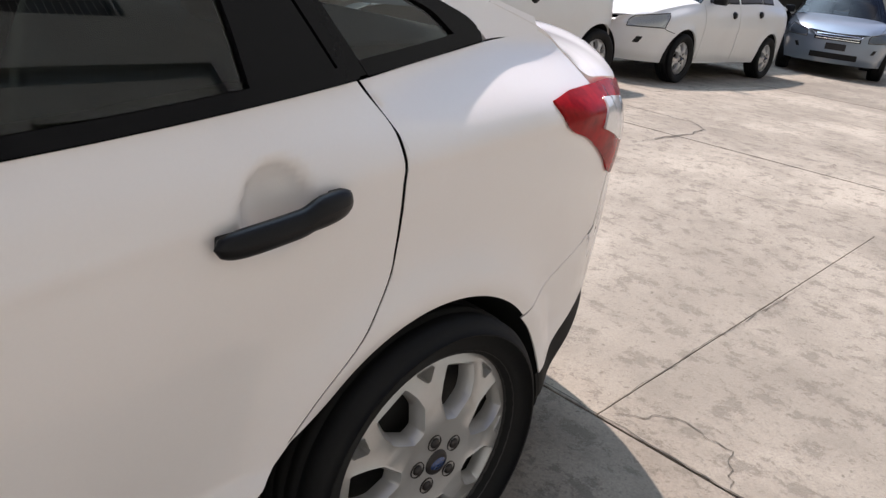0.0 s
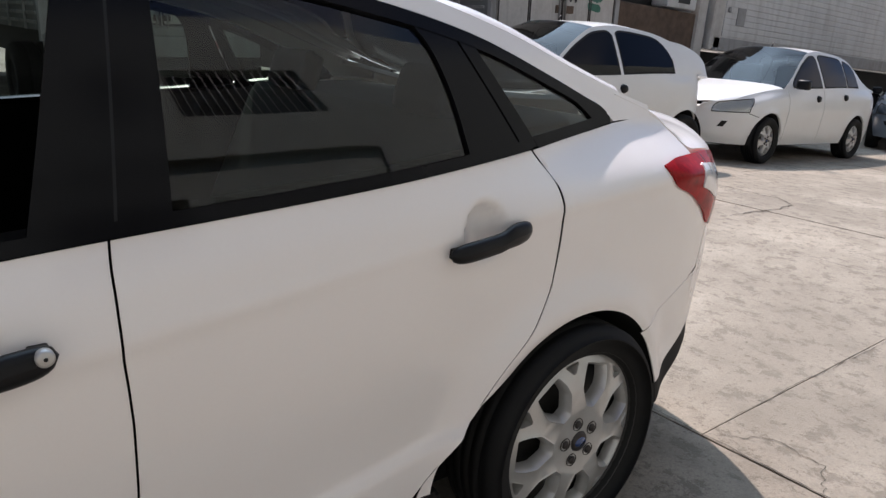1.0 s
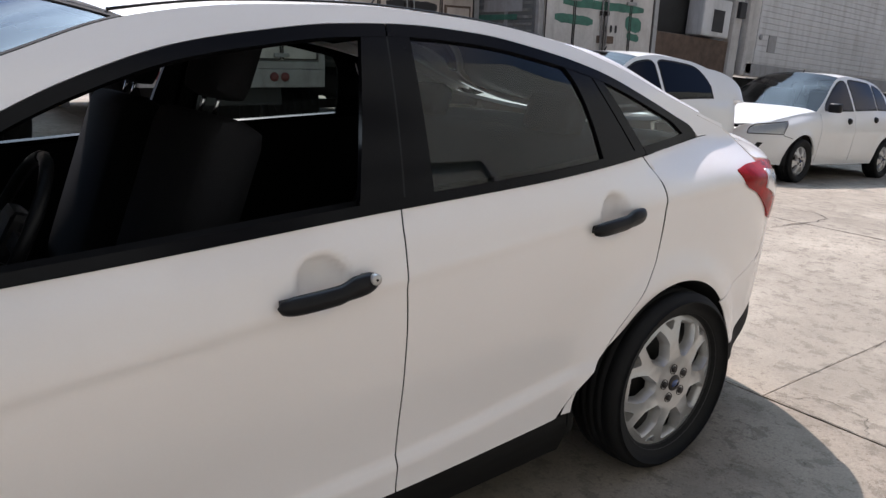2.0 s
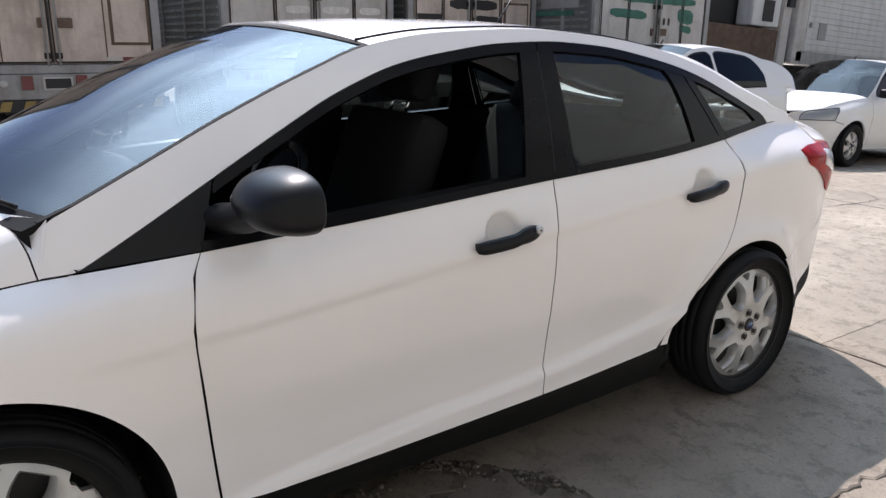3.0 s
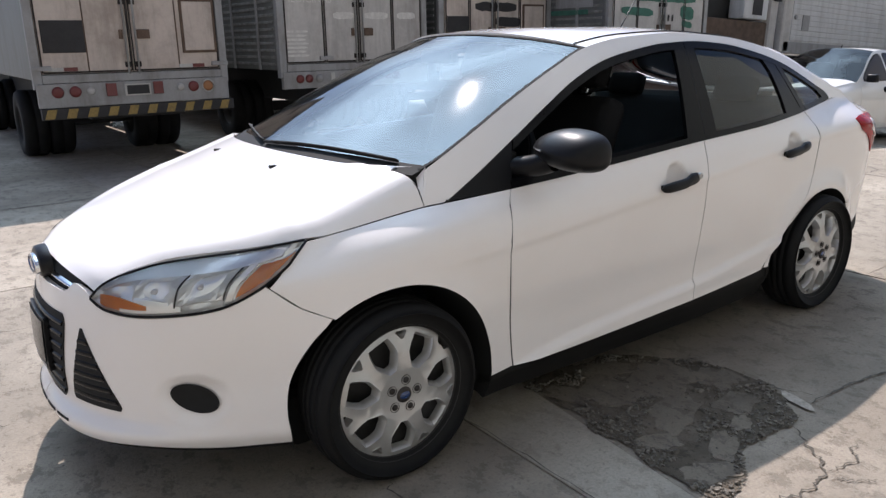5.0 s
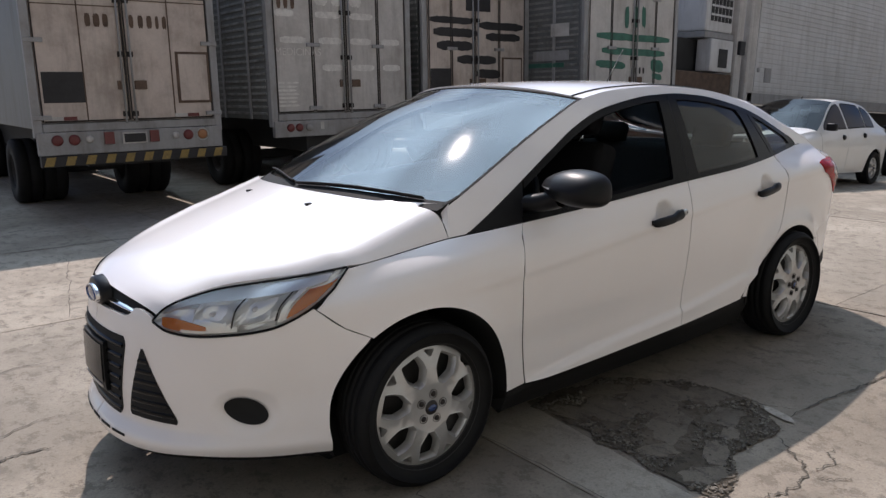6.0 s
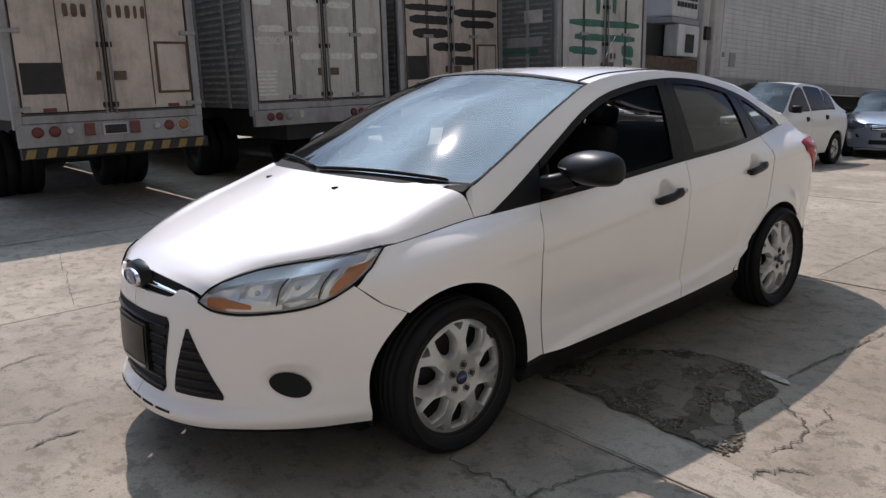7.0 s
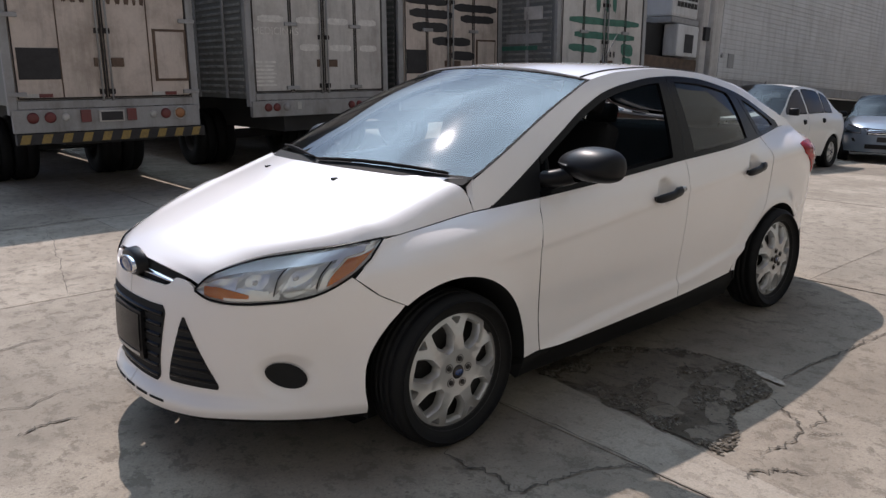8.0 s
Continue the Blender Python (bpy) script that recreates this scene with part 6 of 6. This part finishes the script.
    for k in range(5):
        a = 2 * math.pi * k / 5 + nuts
        vf = lathe([(0.0, -0.006), (0.008, -0.006), (0.011, -0.002), (0.0095, 0.006), (0.0145, 0.005), (0.017, -0.003), (0.019, 0.004)], 14, "Y")
        q = 0.052
        add("wheel_nut", ([(p[0] + q * math.cos(a), p[1] + dome(q) + 0.001, p[2] + q * math.sin(a)) for p in vf[0]], vf[1]), NUT, c)
    vf = lathe([(0.0, -0.004), (0.02, -0.004), (0.026, -0.002), (0.029, 0.004)], 24, "Y")
    add("centre_cap", ([(p[0], p[1] + dome(0) - 0.001, p[2]) for p in vf[0]], vf[1]), NUT, c)
    vf = lathe([(0.0, -0.002), (0.85, -0.002), (1.0, 0.002)], 24, "Y")
    add("cap_badge", ([(p[0] * 0.021, p[1] + dome(0) - 0.005, p[2] * 0.014) for p in vf[0]], vf[1]), BLUE, c)
    return w


for side in (-1, 1):
    wheel_parts(car, 0.0, side * 0.792, side, radians(0.0), spin=-0.264, nuts=0.14, bite=0.634 if side < 0 else None)
    wheel_parts(car, WHEELBASE, side * 0.792, side, 0.0, spin=-0.09, nuts=0.5)

# ---- inside and under the car ----
bm = bmesh.new()
box(bm, (-0.55, -0.50, 0.19), (3.3, 0.50, 0.25), 0.02)
box(bm, (0.36, -0.80, 0.20), (2.27, 0.80, 0.26), 0.02)
part("floor_pan", bm, DARK, car)
# unseen block behind the grille, added to stop a sun streak on the ground
bm = bmesh.new()
box(bm, (-0.76, -0.34, 0.22), (-0.70, 0.34, 0.70), 0.01)
part("nose_sun_block", bm, DARK, car)
# unseen bulkhead block, drawn far forward to keep sun from leaking through
bm = bmesh.new()
box(bm, (-0.62, -0.36, 0.24), (0.30, 0.36, 0.68), 0.02)
part("bulkhead_sun_block", bm, DARK, car)
bm = bmesh.new()
box(bm, (2.50, -0.45, 0.24), (3.35, 0.45, 0.95), 0.02)
part("boot_floor", bm, DARK, car)


def dash(u, v):
    y = -0.74 + 1.48 * u
    line = along((0.10, 0.985), (0.30, 0.985), (0.48, 0.975), (0.60, 0.93), (0.66, 0.82), (0.60, 0.55))
    p = line(v)
    hood = 0.05 * math.exp(-((y + 0.37) / 0.17) ** 2) * smooth(0.3, 0.5, v) * smooth(0.75, 0.6, v)
    return p.x + 0.0 * y + 0.06 * (abs(y) / 0.74) ** 2, y, p.y + hood


add("dashboard", sheet(dash, 40, 24, hem=0), DASH)
add("headlining", sheet(lambda u, v: (lambda p: (p[0], p[1] * 0.97, p[2] - 0.03))(crowned(lambda t: rail(ROOF0 + (ROOF1 - ROOF0) * t), lambda t: (0.912 + (2.27 - 0.912) * t, roof_mid_z(t)), 2.6)(u, v)), 24, 20, hem=0), FABRIC)


def soft_block(bm, lo, hi, m=None, r=0.05):
    made_before = set(bm.verts)
    box(bm, lo, hi, r)
    made = [v for v in bm.verts if v not in made_before]
    if m is not None:
        bmesh.ops.transform(bm, matrix=m, verts=made)


def seat(y, x=1.09):
    s = new("seat")
    s.parent = car
    lean = Matrix.Translation((x, y, 0.60)) @ Matrix.Rotation(radians(20), 4, "Y")
    bm = bmesh.new()
    soft_block(bm, (-0.52, -0.26, -0.12), (0.05, 0.26, 0.06), Matrix.Translation((x, y, 0.48)), 0.05)
    part("cushion", bm, FABRIC, s, smooth_angle=60)
    bm = bmesh.new()
    soft_block(bm, (-0.06, -0.25, 0.0), (0.07, 0.25, 0.62), lean, 0.05)
    part("backrest", bm, FABRIC, s, smooth_angle=60)
    bm = bmesh.new()
    soft_block(bm, (-0.05, -0.13, 0.66), (0.05, 0.13, 0.86), lean, 0.045)
    part("headrest", bm, FABRIC, s, smooth_angle=60)
    for d in (-0.05, 0.05):
        add("headrest_rod", tube([lean @ Vector((0.0, d, 0.60)), lean @ Vector((0.0, d, 0.70))], 0.006, 8), CHROME, s)


seat(-0.37)
seat(0.37)
bench = new("rear_bench")
bench.parent = car
bm = bmesh.new()
soft_block(bm, (1.75, -0.68, 0.36), (2.30, 0.68, 0.55), None, 0.06)
part("cushion", bm, LITCLOTH, bench, smooth_angle=60)
bm = bmesh.new()
soft_block(bm, (-0.07, -0.66, 0.0), (0.08, 0.66, 0.64), Matrix.Translation((2.28, 0, 0.5)) @ Matrix.Rotation(radians(24), 4, "Y"), 0.06)
part("backrest", bm, LITCLOTH, bench, smooth_angle=60)
for y in (-0.38, 0.38):
    bm = bmesh.new()
    soft_block(bm, (-0.05, -0.12, 0.62), (0.04, 0.12, 0.76), Matrix.Translation((2.28, y, 0.5)) @ Matrix.Rotation(radians(20), 4, "Y"), 0.04)
    part("headrest", bm, LITCLOTH, bench, smooth_angle=60)
bm = bmesh.new()
box(bm, (2.5, -0.66, 1.05), (2.95, 0.66, 1.09), 0.02)
part("parcel_shelf", bm, LITCLOTH, car)
sw = Matrix.Translation((0.84, -0.37, 0.93)) @ Matrix.Rotation(radians(-62), 4, "Y")
wheel_rim = add("steering_wheel", tube([sw @ Vector((0.185 * math.cos(a), 0.185 * math.sin(a), 0)) for a in [2 * math.pi * k / 36 for k in range(37)]], 0.015, 8), BLACK)
bm = bmesh.new()
box(bm, (-0.06, -0.075, -0.03), (0.06, 0.075, 0.02), 0.02)
box(bm, (-0.02, -0.18, -0.012), (0.02, 0.18, 0.008), 0.006)
bmesh.ops.transform(bm, matrix=sw, verts=bm.verts)
part("hub", bm, BLACK, wheel_rim)
bm = bmesh.new()
box(bm, (-0.02, -0.12, -0.03), (0.02, 0.12, 0.03), 0.012)
part("interior_mirror", bm, BLACK, car, at=Matrix.Translation((0.80, -0.0, 1.36)))

# ---- the other parked cars ----
GLASSDARK = glass("tinted_glass", (0.10, 0.11, 0.11), ior=1.42)
SCREENDARK = glass("compact_windscreen", (0.22, 0.25, 0.26), ior=1.42)


def small_car(name, label, at, paint, hatch=False, plate=False):
    """A compact car, nose towards -x, front axle at x = 0: body, doors, glass, lamps, bumpers, wheels."""
    c = thing(name, label, "car", "parked compact cars", at=at)
    wb, hw = 2.47, 0.80
    nose, tail = -0.84, (2.98 if hatch else 3.36)
    bz = spline((-0.62, 0.70), (-0.3, 0.80), (0.35, 0.90), (1.2, 0.925), (2.2, 0.965), (tail - 0.25, 0.97), (tail, 0.93))
    by = spline((-0.70, 0.45), (-0.5, 0.60), (0.0, 0.70), (0.5, 0.735), (1.3, 0.76), (2.2, 0.735), (2.9, 0.69), (tail, 0.60))
    prof = spline((0.0, -0.05), (0.2, -0.02), (0.5, 0.0), (0.62, 0.008), (0.75, 0.0), (1.0, -0.045))
    rz = spline((0.35, 0.90), (0.62, 1.06), (0.95, 1.27), (1.2, 1.375), (1.5, 1.405), (2.0, 1.39 if not hatch else 1.372), (2.35, 1.33 if not hatch else 1.292),
                (2.62, 1.15 if not hatch else 1.175), (2.82, 0.99 if not hatch else 1.045), (3.0, 0.972 if not hatch else 0.96))
    def ends(s, z):
        x0, x1 = 0.1, tail - 0.65
        xn = nose + 0.16 * smooth(0.62, 0.80, z) + 0.05 * smooth(0.35, 0.2, z)
        if s < x0:
            a = (x0 - s) / (x0 + 0.9) * math.pi / 2
            return x0 - (x0 - xn) * math.sin(a) ** 0.8, max(0, math.cos(a)) ** 0.8
        if s > x1:
            a = (s - x1) / (tail - x1) * math.pi / 2
            return x1 + (tail - x1) * math.sin(a) ** 0.7, max(0, math.cos(a)) ** 0.7
        return s, 1.0

    def sk(s, z, lift=0.0, side=-1):
        x, share = ends(s, z)
        b = bz(x)
        q = (z - 0.2) / (b - 0.2)
        over = z - b
        g = by(x) - 0.42 * over - 0.2 * over * abs(over)
        if q >= 1:
            y = g
        else:
            y = (hw + prof(q)) * share
            for xc in (0.0, wb):
                y += 0.02 * share * math.exp(-((math.hypot(x - xc, z - 0.28) - 0.33) / 0.05) ** 2)
            y += (min(y, g) - y) * smooth(0.84, 1.0, q)
        return x, side * (y + lift), z

    def arch(x):
        for xc in (0.0, wb):
            d = 0.335 ** 2 - (x - xc) ** 2
            if d > 0:
                return 0.28 + math.sqrt(d)
        return 0.22
    for side in (-1, 1):
        f = side > 0
        add("body_side", sheet(field(lambda s: arch(ends(s, 0.4)[0]), lambda s: bz(ends(s, 0.8)[0]), const(-0.9), const(tail), side, 0.0, 0.0, sk), 220, 20, flip=f, hem=0.02), paint, c)
        edges = ((0.42, 1.36), (1.37, 2.16)) if not hatch else ((0.42, 1.62),)
        for k, (a, b) in enumerate(edges):
            rear = (lambda z: b - max(0.0, 0.62 - z) * 0.75) if k == 1 else const(b)
            d = add("door", sheet(field(const(0.27), lambda x: bz(x) - 0.004, const(a + 0.006), rear, side, 0.005, 0.004, sk), 30, 16, flip=f, hem=0.012), paint, c)
            hx = b - 0.16
            vf = lathe([(0.0, -0.03), (0.032, -0.028), (0.042, -0.012), (0.046, 0.012)], 16, "Y")
            p = sk(hx, bz(hx) - 0.12, 0.004, side)
            add("door_handle", ([(p[0] + q[0] * 1.15, p[1] + q[1] * -side, p[2] + q[2]) for q in vf[0]], vf[1]), BLACK, d)
        panes = ((0.60, 1.33), (1.42, 2.10), (2.16, 2.52)) if not hatch else ((0.62, 1.42), (1.50, 2.28))
        for k, (a, b) in enumerate(panes):
            last = k == len(panes) - 1
            drop, power = ((0.13, 4) if hatch else (0.10, 7)) if last else (0.03, 12)
            top = lambda x: rz(x) - 0.055 - drop * max(0.0, (2 * x - a - b) / (b - a)) ** power - 0.02 * max(0.0, (a + b - 2 * x) / (b - a)) ** 12
            add("side_window", sheet(field(lambda x: bz(x) + 0.03, lambda x: max(bz(x) + 0.035, top(x)), const(a), const(b), side, 0.004, 0.0, sk), 30, 12, flip=f, hem=0.006), GLASSDARK, c)
            # black seal that also backs the whole pane, standing in for the dim cabin
            add("window_seal", sheet(field(lambda x: bz(x) + 0.012, lambda x: max(bz(x) + 0.016, top(x) + 0.018), const(a - 0.018), const(b + 0.02), side, 0.002, 0.0, sk), 30, 12, flip=f, hem=0.006), DARK, c)
        add("window_pillar", sheet(field(lambda x: bz(x), rz, const(0.36), const(2.98), side, 0.0, 0.0, sk), 60, 8, flip=f, hem=0), paint, c)
        lamp = new("headlamp")
        lamp.parent = c
        hl = lambda u, v, lift=0.004: sk(-0.57 + 0.38 * u + 0.04 * v, 0.59 + 0.015 * u + (0.115 + 0.045 * u) * v, lift, side)
        add("lens", sheet(hl, 16, 8, flip=f), LENS, lamp)
        add("reflector", sheet(lambda u, v: hl(0.02 + 0.96 * u, 0.03 + 0.94 * v, 0.002 - 0.03 * math.sin(math.pi * u) * math.sin(math.pi * v)), 16, 8, flip=f, hem=0), REFLECTOR, lamp)
        rim = [hl(k / 12, 0.0, 0.003) for k in range(13)] + [hl(1.0, k / 6, 0.003) for k in range(1, 7)] + [hl(1 - k / 12, 1.0, 0.003) for k in range(1, 13)] + [hl(0.0, 1 - k / 6, 0.003) for k in range(1, 7)]
        add("seal", tube(rim, 0.006, 6), STEEL, lamp)
        add("bumper_seam", tube([sk(-0.19 + 0.013 * k, 0.59 - 0.004 * k, 0.0005, side) for k in range(9)], 0.004, 6), STEEL, c)
        add("tail_lamp", sheet(lambda u, v: sk(tail - 0.30 + 0.22 * u, 0.66 + 0.26 * v, 0.006, side), 8, 8, flip=f), RED, c)
        for xc in (0.0, wb):
            wheel_parts(c, xc, side * (hw - 0.075), side, 0.0, 0.285, 0.19, 6, SILVER, 0.2)
            def well(u, v, xc=xc):
                a = radians(190 - 200 * u)
                return xc + 0.337 * math.cos(a), side * (0.79 - 0.35 * v), 0.28 + 0.337 * math.sin(a)
            add("wheel_well", sheet(well, 24, 3, flip=side < 0, hem=0), DARK, c)
        bm = bmesh.new()
        soft_block(bm, (-0.05, -0.08, -0.06), (0.05, 0.08, 0.06), None, 0.03)
        m = part("wing_mirror", bm, BLACK, c, at=Matrix.Translation((0.62, side * 0.84, 0.97)), smooth_angle=60)
        # dark bumper slot and lower slot
        add("bumper_slot", sheet(lambda u, v: sk(-0.50 + 0.06 * u + 0.035 * v, 0.42 + 0.07 * v, 0.004, side), 4, 4, flip=f), DARK, c)
    side_rail = lambda x: (lambda p: (p[0], abs(p[1]), p[2]))(sk(x, rz(x)))
    add("bonnet", sheet(crowned(lambda v: (lambda x: (x, by(x) - 0.01, bz(x) + 0.004))(-0.64 + 1.0 * v), lambda v: (-0.79 + 1.04 * v, spline((0, 0.69), (0.25, 0.81), (1, 0.955))(v)), 2.2, 0.03), 24, 16, flip=True), paint, c)
    ws = crowned(lambda v: side_rail(0.37 + 0.84 * v), lambda v: (0.24 + 0.84 * v, spline((0, 0.955), (0.5, 1.215), (1, 1.42))(v)), 2.2)
    add("windscreen", sheet(ws, 24, 14, flip=True, hem=0), SCREENDARK, c)
    add("roof", sheet(crowned(lambda v: side_rail(1.21 + (2.30 - 1.21) * v), lambda v: (1.09 + 1.30 * v, spline((0, 1.422), (0.4, 1.442), (1, 1.385 if not hatch else 1.355))(v)), 2.6), 24, 16, flip=True), paint, c)
    last = 2.86
    add("rear_screen", sheet(crowned(lambda v: side_rail(2.31 + (last - 2.31) * v), lambda v: (2.40 + (last + 0.08 - 2.40) * v, spline((0, 1.38 if not hatch else 1.35), (1, 1.0 if not hatch else 1.06))(v)), 2.4), 20, 10, flip=True, hem=0), SCREEN, c)
    if hatch:
        add("tailgate", sheet(lambda u, v: (lambda a, b: (a[0] + (b[0] - a[0]) * v, a[1] + (b[1] - a[1]) * v, a[2] + (b[2] - a[2]) * v))(
            (2.94, -0.62 + 1.24 * u, 1.06 - 0.1 * abs(2 * u - 1) ** 2), (tail - 0.01 - 0.12 * abs(2 * u - 1) ** 3, -0.62 + 1.24 * u, 0.90)), 16, 8, flip=True), paint, c)
    else:
        add("boot_lid", sheet(crowned(lambda v: (lambda x: (x, by(x) - 0.01, bz(x)))(2.84 + 0.48 * v), lambda v: (2.92 + 0.42 * v, 1.005 - 0.02 * v), 2.4), 16, 8, flip=True), paint, c)
    bm = bmesh.new()
    box(bm, (-0.55, -0.6, 0.2), (tail - 0.2, 0.6, 0.30), 0.02)
    part("floor_pan", bm, DARK, c)
    bm = bmesh.new()
    box(bm, (0.55, -0.66, 0.30), (2.55, 0.66, 0.86), 0.04)
    part("cabin_floor", bm, DARK, c)
    for y in (-0.34, 0.34):
        bm = bmesh.new()
        soft_block(bm, (1.25, y - 0.22, 0.7), (1.40, y + 0.22, 1.2), None, 0.05)
        part("seat", bm, FABRIC, c, smooth_angle=60)
    noseline = lambda y, z, lift: (lambda q: (q[0] - lift, y, z))(sk(-0.9 + 0.62 * (abs(y) / 0.62) ** 1.25 * 0.62, z))
    if plate:
        for k in range(3):
            add("grille_bar", sheet(lambda u, v: noseline(-0.32 + 0.64 * u, 0.585 + 0.035 * k + 0.014 * v, 0.02), 12, 2, flip=True), CHROME, c)
        add("grille", sheet(lambda u, v: noseline(-0.34 + 0.68 * u, 0.57 + 0.12 * v, 0.010), 12, 4, flip=True), DARK, c)
        add("plate_field", sheet(lambda u, v: noseline(-0.15 + 0.30 * u, 0.43 + 0.10 * v, 0.02), 8, 3, flip=True), BARBLACK, c)
        add("lower_intake", sheet(lambda u, v: noseline(-0.35 + 0.70 * u, 0.29 + 0.09 * v, 0.012), 12, 3, flip=True), DARK, c)
    else:
        add("grille", sheet(lambda u, v: noseline(-0.22 + 0.44 * u, 0.62 + 0.06 * v, 0.012), 12, 4, flip=True), DARK, c)
        add("lower_intake", sheet(lambda u, v: noseline(-0.32 + 0.64 * u, 0.27 + 0.10 * v, 0.012), 12, 3, flip=True), DARK, c)
    add("aerial", tube([(1.25, 0, 1.43), (1.28, 0, 1.48)], 0.01, 6), BLACK, c)
    return c


def parked(x, y, deg, slope=-0.0):
    return Matrix.Translation((x, y, ground_z(x) - 0.0)) @ Matrix.Rotation(math.atan(slope), 4, "Y") @ Matrix.Rotation(radians(deg), 4, "Z")


small_car("compact_saloon", "white compact saloon car with black door handles", parked(9.98, 3.47, 1.0, 0.055), PAINT_OLD)
small_car("compact_hatchback", "white three-door compact hatchback with tinted windows", parked(5.86, 3.62, -3.0, 0.03), PAINT_OLD, hatch=True)
small_car("compact_saloon", "pale silver-blue compact saloon with a chrome grille", parked(15.6, 2.9, 20.0, 0.058), PAINT_BLUE, plate=True)
